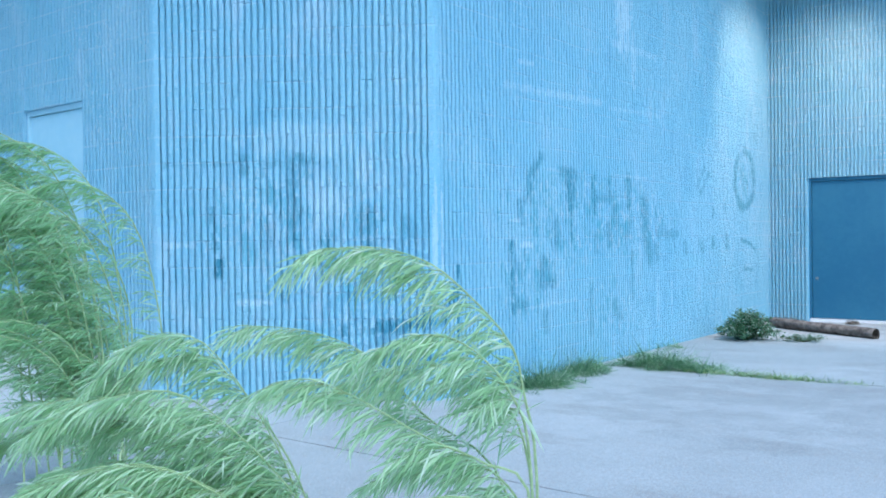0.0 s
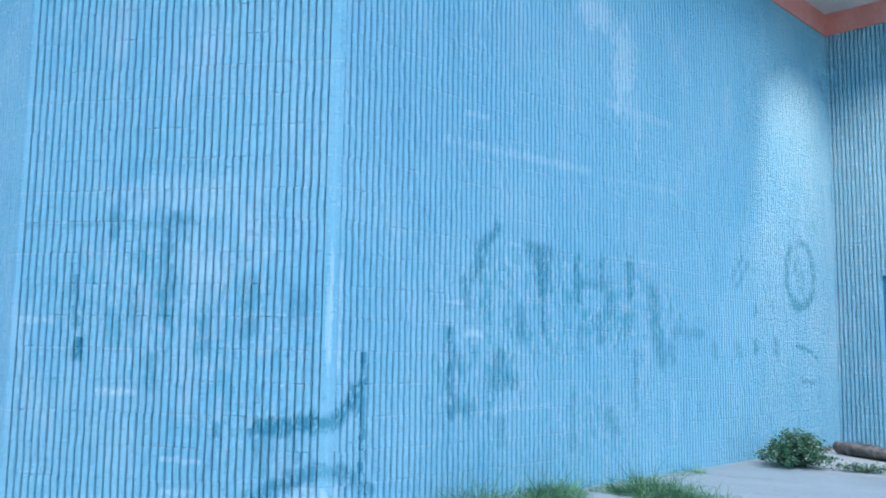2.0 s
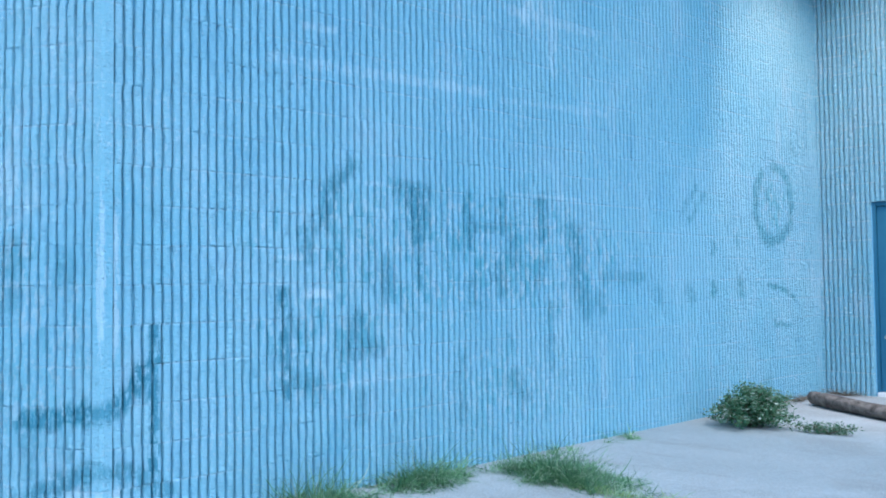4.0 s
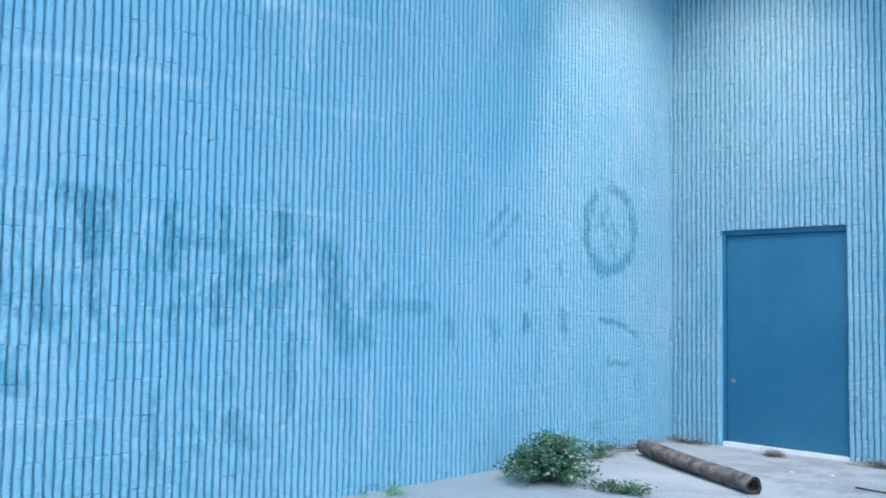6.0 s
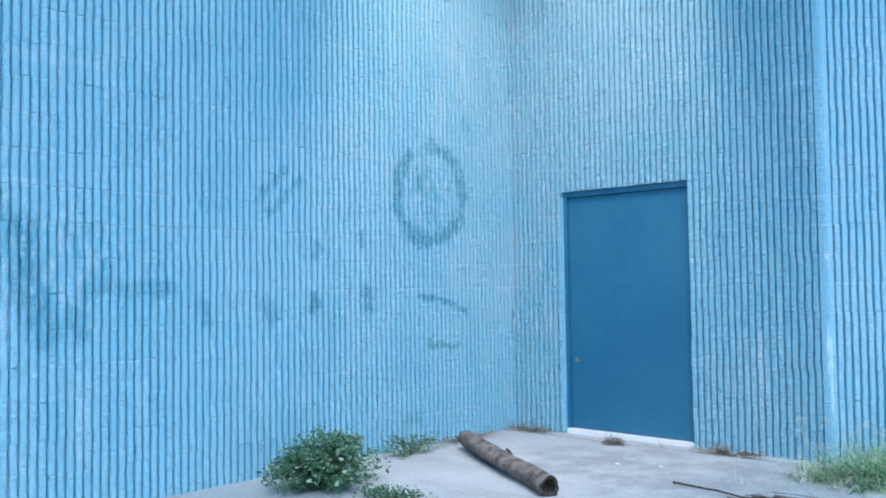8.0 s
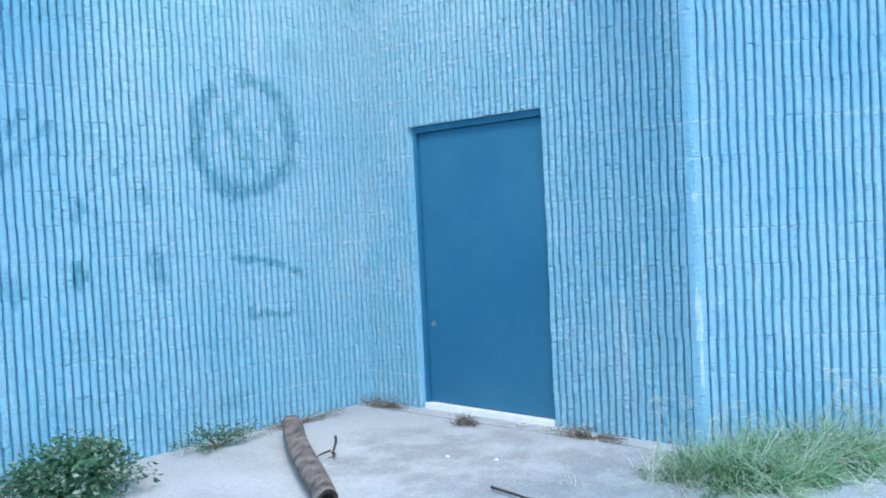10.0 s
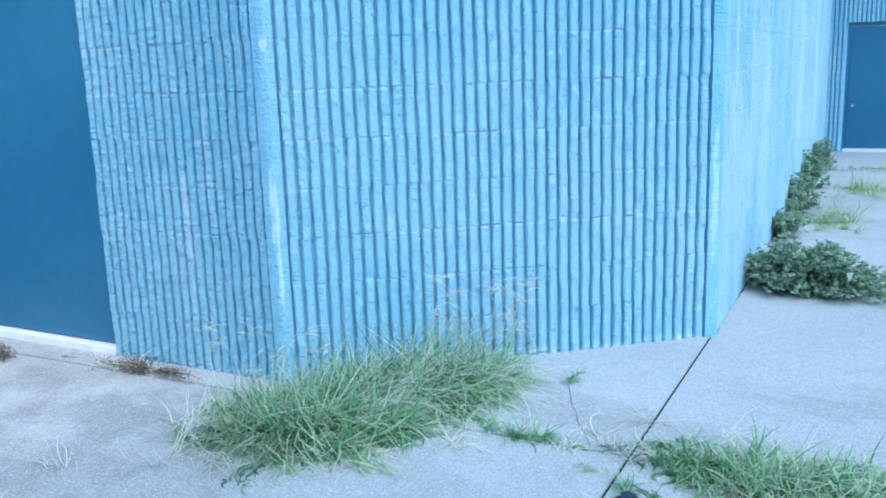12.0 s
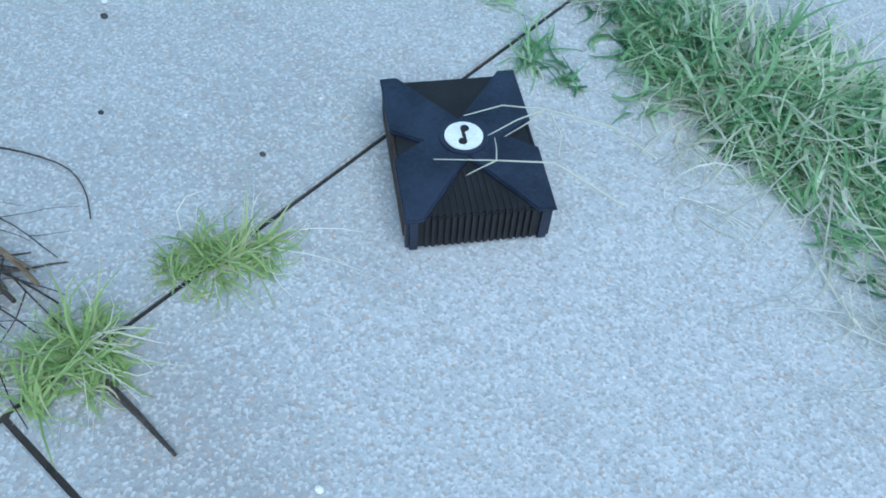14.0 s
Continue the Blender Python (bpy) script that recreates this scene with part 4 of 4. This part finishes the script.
leafy_bush("bush", "low dark green leafy weed at the wall foot", (-3.35, 11.0, 0), 0.40, 0.52, 0.36, 5600, M_BUSH, 21, 0.35, 0.034)
leafy_bush("creeping_weed", "flat creeping green weed beside the bush", (-2.65, 10.98, 0), 0.42, 0.12, 0.06, 420, M_BUSH, 22, 0.2, 0.022, "weed")
leafy_bush("creeping_weed", "low green weed trailing along the wall foot", (-3.72, 12.15, 0), 0.16, 0.42, 0.14, 520, M_BUSH, 23, 0.0, 0.022, "weed")
leafy_bush("bush", "grey-green leafy weed spreading from the wall foot", (0.98, 16.10, 0), 0.52, 0.26, 0.27, 5200, M_BUSH_GREY, 24, -0.3, 0.042)
for by, bh, bs in ((17.7, 0.20, 25), (18.9, 0.32, 26), (20.2, 0.38, 27), (21.6, 0.42, 28)):
    leafy_bush("bush", "green leafy weed along the far wall foot", (0.555 + 0.12 - 0.02 * (by - 17.7), by, 0), 0.16, 0.5, bh, 900, M_BUSH_GREY, bs, 0.0, 0.05)

M_LITTER = leaf_material("brown_leaf_litter", (0.16, 0.14, 0.12), (0.28, 0.25, 0.21), (0.42, 0.39, 0.33))
leafy_bush("leaf_litter", "small heap of dark leaf litter before the door", (-2.66, 13.50, 0), 0.13, 0.07, 0.015, 500, M_LITTER, 61, 0.0, 0.013, "leaf litter")
leafy_bush("leaf_litter", "brown leaf litter blown into the inner corner", (-3.62, 13.62, 0), 0.30, 0.07, 0.02, 500, M_LITTER, 62, 0.0, 0.013, "leaf litter")
leafy_bush("leaf_litter", "brown leaf litter along the wall beside the door", (-1.7, 13.60, 0), 0.34, 0.07, 0.025, 700, M_LITTER, 63, 0.0, 0.013, "leaf litter")
leafy_bush("leaf_litter", "pale debris along the foot of the long wall", (-3.78, 12.9, 0), 0.06, 0.5, 0.02, 500, M_LITTER, 64, 0.0, 0.013, "leaf litter")

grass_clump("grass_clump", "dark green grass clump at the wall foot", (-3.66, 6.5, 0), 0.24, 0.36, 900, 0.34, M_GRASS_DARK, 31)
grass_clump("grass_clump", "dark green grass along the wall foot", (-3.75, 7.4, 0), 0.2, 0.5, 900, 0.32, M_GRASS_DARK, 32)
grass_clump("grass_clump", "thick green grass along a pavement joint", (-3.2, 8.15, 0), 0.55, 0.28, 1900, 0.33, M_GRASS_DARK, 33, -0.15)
grass_clump("grass_clump", "thin bright grass along a pavement joint", (-2.1, 8.0, 0), 0.85, 0.1, 750, 0.15, M_GRASS_BRIGHT, 34)
grass_clump("grass_clump", "thin bright grass along a pavement joint", (-0.3, 8.0, 0), 0.9, 0.06, 350, 0.10, M_GRASS_BRIGHT, 35)
grass_clump("grass_clump", "small green grass tuft at the wall foot", (-3.8, 9.6, 0), 0.16, 0.2, 220, 0.18, M_GRASS, 36)
grass_clump("grass_clump", "small green grass tuft at the wall foot", (-3.82, 8.9, 0), 0.12, 0.25, 200, 0.15, M_GRASS, 37)
grass_clump("grass_clump", "shaggy green grass clump with pale stalks at the corner", (-0.58, 13.36, 0), 0.42, 0.28, 2300, 0.36, M_GRASS, 38, 0.2, 420, 0.0085)
grass_clump("grass_clump", "shaggy green grass with seed stalks against the angled wall", (-0.36, 13.84, 0), 0.44, 0.2, 1700, 0.44, M_GRASS, 39, 0.68, 260, 0.008)
seed_stalks("dry_grass", "tall pale dry seed stalks against the angled wall", (-0.10, 14.10, 0), 0.12, 0.68, 18, 0.46, 52)
seed_stalks("dry_grass", "pale dry seed stalks among the grass clump", (-0.95, 13.45, 0), 0.3, 0.1, 9, 0.34, 55)
grass_clump("dry_grass", "pale dry stalks lying over the concrete", (-0.95, 12.95, 0), 0.45, 0.22, 110, 0.34, M_STRAW, 53, 0.3, 0, 0.003)
grass_clump("dry_grass", "pale dry stalks lying on the slab before the grass", (1.35, 13.2, 0), 0.42, 0.12, 130, 0.26, M_STRAW, 54, -0.1, 0, 0.0028)
grass_clump("grass_clump", "thin green grass along a pavement joint", (0.12, 13.6, 0), 0.3, 0.06, 420, 0.13, M_GRASS, 40, -0.08)
grass_clump("grass_clump", "thick green grass with pale stalks beside the box", (1.15, 13.55, 0), 0.50, 0.19, 1800, 0.21, M_GRASS, 41, -0.1, 330, 0.008)
grass_clump("grass_clump", "thick green grass growing across the slab", (1.75, 13.35, 0), 0.4, 0.2, 1100, 0.21, M_GRASS, 42, -0.1, 200, 0.008)
grass_clump("grass_tuft", "bright green grass tuft in a pavement joint", (0.63, 12.58, 0), 0.055, 0.10, 420, 0.12, M_GRASS_BRIGHT, 43, 0.0, 20, 0.004)
grass_clump("grass_tuft", "bright green grass tuft in a pavement joint", (0.62, 12.31, 0), 0.075, 0.10, 560, 0.13, M_GRASS_BRIGHT, 44, 0.0, 25, 0.004)
grass_clump("grass_tuft", "tiny green grass tuft on the slab", (0.19, 14.17, 0), 0.05, 0.06, 60, 0.14, M_GRASS, 45)
grass_clump("grass_tuft", "short green grass tuft beside the box", (0.66, 13.32, 0), 0.1, 0.06, 120, 0.09, M_GRASS, 46)
grass_clump("grass_clump", "bright green grass at the far wall foot", (1.0, 18.4, 0), 0.25, 0.5, 500, 0.34, M_GRASS_BRIGHT, 47)
grass_clump("grass_clump", "bright green grass at the far wall foot", (1.1, 20.2, 0), 0.3, 0.5, 500, 0.34, M_GRASS_BRIGHT, 48)
grass_clump("grass_clump", "band of short grass before the far door", (2.4, 21.9, 0), 1.7, 0.2, 1200, 0.16, M_GRASS, 49, 0, 0, 0.01)
grass_clump("grass_clump", "dry brown weeds beside the door", (-1.95, 13.62, 0), 0.3, 0.07, 200, 0.16, M_STRAW, 50)
grass_clump("grass_clump", "thin dry weeds in the inner corner", (-3.6, 13.62, 0), 0.35, 0.06, 120, 0.06, M_STRAW, 51)

# ---- log ----
log = new("log")
la, lb = Vector((-3.54, 12.64, 0.075)), Vector((-2.0, 11.68, 0.068))
lv, lf = [], []
rng = random.Random(60)
steps, seg = 26, 22
ax = (lb - la).normalized()
sx = ax.cross(Vector((0, 0, 1))).normalized()
sz = sx.cross(ax)
for i in range(steps + 1):
    t = i / steps
    c = la.lerp(lb, t) + sx * 0.015 * math.sin(5 * t)
    for k in range(seg):
        w = 2 * math.pi * k / seg
        r = 0.066 + 0.006 * math.sin(3 * w + 2 * t) + 0.012 * noise.noise(Vector((math.cos(w) * 3, math.sin(w) * 3, t * 4))) + 0.003 * math.sin(11 * w)
        lv.append(tuple(c + (sx * math.cos(w) + sz * math.sin(w)) * r))
for i in range(steps):
    for k in range(seg):
        q = (k + 1) % seg
        lf.append((i * seg + k, i * seg + q, (i + 1) * seg + q, (i + 1) * seg + k))
lf.append(tuple(range(seg - 1, -1, -1)))
from_lists("trunk", lv, lf, M_BARK, log, smooth=True)
ev, ef = [], []
for ring_i, (rr, dz) in enumerate(((1.0, 0.0), (0.72, -0.004), (0.5, -0.06), (0.05, -0.09))):
    for k in range(seg):
        p = Vector(lv[steps * seg + k])
        ev.append(tuple(lb + sx * 0.015 * math.sin(5) + (p - lb - sx * 0.015 * math.sin(5)) * rr + ax * dz))
for r_i in range(3):
    for k in range(seg):
        q = (k + 1) % seg
        ef.append((r_i * seg + k, r_i * seg + q, (r_i + 1) * seg + q, (r_i + 1) * seg + k))
from_lists("hollow_end", ev, ef, M_WOOD_END, log, "dark rotted hollow end")
tagged(log, "weathered grey-brown log lying on the pavement", "log")


# ---- sticks ----
def stick_thing(name, label, branches, mat=M_STICK, category="stick"):
    """branches: lists of points with a radius at the thick end."""
    root = new(name)
    for pts, r in branches:
        v, f = [], []
        pts = [Vector(p) for p in pts]
        tube_lists(v, f, pts, [r * (1 - 0.6 * i / max(1, len(pts) - 1)) for i in range(len(pts))], 6)
        from_lists("twig", v, f, mat, root)
    return tagged(root, label, category)


def wander(p, w, length, n, rng, bend=0.5, rise=0.0, z=0.01):
    pts = [Vector((p[0], p[1], z))]
    for i in range(n):
        w += rng.gauss(0, bend)
        q = pts[-1] + Vector((math.cos(w), math.sin(w), rise)) * (length / n)
        q.z = max(0.006, q.z)
        pts.append(q)
    return pts


rng = random.Random(70)
stick_thing("forked_stick", "dark forked dry stick beside the log", [
    (wander((-3.2, 12.75), -0.75, 0.55, 6, rng, 0.12), 0.01), (wander((-2.9, 12.47), -0.2, 0.3, 4, rng, 0.3, 0.15), 0.006), (wander((-2.95, 12.5), -1.2, 0.25, 4, rng, 0.3), 0.006)])
twig_line = smooth_line([Vector(p) for p in ((0.07, 12.425, 0.004), (0.12, 12.445, 0.008), (0.2, 12.49, 0.014), (0.285, 12.525, 0.012), (0.35, 12.52, 0.008), (0.41, 12.49, 0.004))], 14)
stick_thing("thin_twig", "thin curved dark twig lying on concrete", [(twig_line, 0.0026), ([twig_line[1], twig_line[1] + Vector((-0.015, 0.03, 0.002)), twig_line[1] + Vector((-0.02, 0.06, -0.001))], 0.0016)])
stick_thing("short_stick", "short straight black stick on concrete", [([(0.685, 12.325, 0.008), (0.76, 12.325, 0.009), (0.845, 12.322, 0.008)], 0.007)])

pile = new("brush_pile")
for i in range(290):
    t = rng.random()
    p = Vector((-0.62 + 0.80 * t + rng.gauss(0, 0.05), 12.16 + 0.10 * t + rng.gauss(0, 0.115 - 0.075 * t), 0))
    w = rng.gauss(-0.03, 0.16) + (math.pi if rng.random() < 0.5 else 0)
    v, f = [], []
    pts = wander(p, w, rng.uniform(0.22, 0.5), 9, rng, 0.06, rng.uniform(-0.05, 0.01), rng.uniform(0.008, 0.07 - 0.03 * t))
    r0 = rng.choice((0.0018, 0.0025, 0.0025, 0.0035, 0.005, 0.008))
    tube_lists(v, f, pts, [r0 * (1 - 0.5 * k / 9) for k in range(10)], 6)
    for k in (3, 5, 7):
        spur = wander(pts[k], w + rng.choice((-1, 1)) * rng.uniform(0.3, 0.8), rng.uniform(0.06, 0.15), 5, rng, 0.09, rng.uniform(-0.1, 0.15), pts[k].z)
        tube_lists(v, f, spur, [r0 * 0.5 * (1 - 0.6 * q / 5) for q in range(6)], 4)
    from_lists("twig", v, f, M_STICK if i % 9 else M_STEM_BROWN, pile)
for ends, radius in (((( -0.85, 12.37, 0.03), (-0.4, 12.385, 0.04), (0.1, 12.345, 0.03), (0.44, 12.315, 0.014)), 0.017), (((-0.8, 12.25, 0.05), (-0.3, 12.29, 0.05), (0.15, 12.27, 0.03), (0.36, 12.23, 0.01)), 0.012),
                     (((-0.7, 12.12, 0.04), (-0.2, 12.15, 0.05), (0.2, 12.19, 0.03), (0.48, 12.17, 0.008)), 0.010), (((0.0, 12.30, 0.03), (0.25, 12.29, 0.02), (0.42, 12.26, 0.008)), 0.007),
                     (((-1.55, 12.44, 0.01), (-1.2, 12.38, 0.012), (-0.9, 12.30, 0.016), (-0.6, 12.24, 0.03)), 0.008)):
    v, f = [], []
    line = smooth_line([Vector(e) for e in ends], 16)
    tube_lists(v, f, [p + Vector((0, 0.006 * noise.noise(p * 9), 0.005 * noise.noise(p * 11))) for p in line], [radius * (1 - 0.55 * q / 16) for q in range(17)], 9)
    from_lists("branch", v, f, M_BARK if radius > 0.015 else M_STICK, pile, smooth=True)
tagged(pile, "tangled pile of dry brown brushwood on the pavement", "brushwood")

far_branch = []
for i in range(16):
    far_branch.append((wander((1.25 + rng.uniform(0, 1.0), 18.3 + rng.gauss(0, 0.35)), rng.gauss(0.2, 0.6), rng.uniform(0.5, 1.3), 6, rng, 0.3, rng.uniform(0, 0.12), 0.02), rng.uniform(0.006, 0.02)))
stick_thing("fallen_branch", "dead grey fallen branch on the far pavement", far_branch, M_STICK, "branch")

# ---- hairline crack in the slab ----
cv, cf = [], []
for i, (x, y) in enumerate(((0.19, 14.16), (0.24, 14.05), (0.27, 13.97), (0.32, 13.89), (0.355, 13.80), (0.42, 13.70), (0.47, 13.60))):
    cv += [(x - 0.0008, y, 0.0015), (x + 0.0008, y + 0.001, 0.0015)]
    if i:
        a = 2 * i - 2
        cf.append((a, a + 1, a + 3, a + 2))
tagged(from_lists("pavement_crack", cv, cf, M_SOIL), "thin dark crack in the concrete slab", "crack", kind="structure")

# ---- pebbles ----
for i, (x, y, r, m) in enumerate(((-0.02, 12.82, 0.007, M_PEBBLE_DARK), (-0.06, 12.85, 0.007, M_PEBBLE), (0.21, 12.65, 0.005, M_PEBBLE_DARK), (0.5, 12.78, 0.005, M_PEBBLE_DARK), (1.02, 12.42, 0.006, M_PEBBLE), (-1.9, 12.9, 0.012, M_PEBBLE), (-2.2, 12.8, 0.012, M_PEBBLE), (-1.6, 3.6, 0.014, M_PEBBLE))):
    bm = bmesh.new()
    bmesh.ops.create_icosphere(bm, subdivisions=2, radius=r)
    for v in bm.verts:
        v.co = Vector((v.co.x * 1.25, v.co.y, v.co.z * 0.62)) * (1 + 0.25 * noise.noise(v.co * 90 + Vector((i, 0, 0))))
    ob = link_mesh("pebble", bm, m, smooth=True)
    ob.location = (x, y, r * 0.5)
    tagged(ob, "small dark pebble on concrete" if m is M_PEBBLE_DARK else "small pale pebble on concrete", "pebble", "pebbles on the pavement")

# ---- games console ----
con = new("game_console")
CON = Vector((0.779, 12.989, 0.0))
con.matrix_world = Matrix.Translation(CON) @ Matrix.Rotation(math.atan2(0.178, 0.147), 4, "Z") @ Matrix.Diagonal((1, 1, 0.86, 1))
CW, CL = 0.122, 0.168
part("body", box_bm(-CW + 0.008, -CL + 0.008, 0.004, CW - 0.008, CL - 0.008, 0.088, 0.003), M_BLACK_DEEP, con)
top = prism_bm([(-CW, -CL), (-CW + 0.03, -CL), (0, -0.045), (CW - 0.03, -CL), (CW, -CL), (CW, -0.032), (CW - 0.05, 0), (CW, 0.032), (CW, CL), (CW - 0.03, CL), (0, 0.045), (-CW + 0.03, CL), (-CW, CL), (-CW, 0.032), (-CW + 0.05, 0), (-CW, -0.032)], 0.088, 0.1)
bmesh.ops.bevel(top, geom=[e for e in top.edges if abs(e.verts[0].co.z - e.verts[1].co.z) < 1e-5 and e.verts[0].co.z > 0.099], offset=0.003, segments=2, affect="EDGES")
for v in top.verts:
    far = max(0.0, math.hypot(v.co.x, v.co.y) - 0.06)
    v.co.z -= 0.045 * far if v.co.z > 0.095 else 0.0
part("top_cross", top, M_BLACK, con, "scuffed black raised cross on the top")
for sx_ in (-1, 1):
    for sy_ in (-1, 1):
        x0, x1 = sorted((sx_ * CW, sx_ * (CW - 0.028)))
        y0, y1 = sorted((sy_ * CL, sy_ * (CL - 0.028)))
        part("corner_leg", box_bm(x0 + 0.003 * (sx_ < 0), y0 + 0.003 * (sy_ < 0), 0.0, x1 - 0.003 * (sx_ > 0), y1 - 0.003 * (sy_ > 0), 0.0885, 0.006), M_BLACK, con)
for i in range(17):
    x = -CW + 0.036 + i * (2 * CW - 0.072) / 16
    depth = (CL - 0.045) * (1 - abs(x) / (CW - 0.03)) - 0.012
    for s in (-1,):
        y0, y1 = sorted((s * (CL - 0.008), s * (CL - 0.002)))
        part("fin", box_bm(x - 0.0028, y0, 0.012, x + 0.0028, y1, 0.0885), M_BLACK_DEEP, con)
        if depth > 0.01:
            y0, y1 = sorted((s * (CL - 0.006), s * (CL - 0.006 - depth)))
            part("fin", box_bm(x - 0.0022, y0, 0.086, x + 0.0022, y1, 0.0905), M_BLACK_DEEP, con)
part("side_panel", box_bm(-CW + 0.002, -CL + 0.03, 0.01, -CW + 0.007, CL - 0.03, 0.085, 0.001), M_RUST, con, "rusty brown exposed side")
part("side_panel", box_bm(CW - 0.007, -CL + 0.03, 0.01, CW - 0.002, CL - 0.03, 0.085, 0.001), M_BLACK_DEEP, con)
part("bezel", cylinder_bm(0.041, 0.0995, 0.1025, 40), M_BLACK, con)
disc = part("badge", cylinder_bm(0.0325, 0.102, 0.105, 40), M_DISC, con, "pale round badge")
for dx, dy in ((0.004, 0.016), (-0.004, -0.014)):
    spotb = cylinder_bm(0.0075, 0.105, 0.1062, 16)
    bmesh.ops.translate(spotb, verts=spotb.verts[:], vec=(dx, dy, 0))
    part("mark", spotb, M_BLACK_DEEP, disc)
part("mark", box_bm(-0.003, -0.013, 0.105, 0.003, 0.014, 0.106), M_BLACK_DEEP, disc)
tagged(con, "scuffed black games console lying on concrete", "console")

# ---- dry stalks lying over the console ----
stick_thing("dry_grass_stalk", "pale dry grass seed stalks lying over the console", [
    ([(1.02, 13.24, 0.02), (0.95, 13.17, 0.10), (0.86, 13.10, 0.127), (0.80, 13.06, 0.124), (0.76, 13.01, 0.108)], 0.0021),
    ([(0.86, 13.10, 0.127), (0.84, 13.05, 0.124), (0.82, 13.00, 0.110)], 0.0018),
    ([(0.86, 13.10, 0.127), (0.855, 13.06, 0.120), (0.84, 13.02, 0.107)], 0.0016),
    ([(0.87, 13.10, 0.125), (0.91, 13.08, 0.116), (0.93, 13.05, 0.104)], 0.0016),
    ([(1.05, 13.08, 0.05), (0.94, 13.02, 0.117), (0.87, 12.96, 0.117), (0.79, 12.90, 0.107)], 0.0021),
    ([(0.87, 12.96, 0.117), (0.85, 12.985, 0.114), (0.83, 13.005, 0.108)], 0.0016),
    ([(0.87, 12.96, 0.117), (0.86, 12.935, 0.112), (0.85, 12.91, 0.106)], 0.0016)], M_STRAW, "grass stalk")

# ---- everything rests on the sunken slabs ----
bpy.context.view_layer.update()
for ob in [o for o in scene.objects if o.parent is None and (o.get("category") in ("grass", "bush", "weed", "log", "stick", "leaf litter", "brushwood", "pebble", "crack", "console", "grass stalk"))]:
    xs = [o.matrix_world @ Vector(c) for o in (ob, *ob.children_recursive) if o.type == "MESH" for c in o.bound_box]
    cx, cy = (min(p.x for p in xs) + max(p.x for p in xs)) / 2, (min(p.y for p in xs) + max(p.y for p in xs)) / 2
    ob.location.z += fall(cx, cy)

# ---- blocks of the walls ----
for job in wall_jobs:
    lay_blocks(*job)
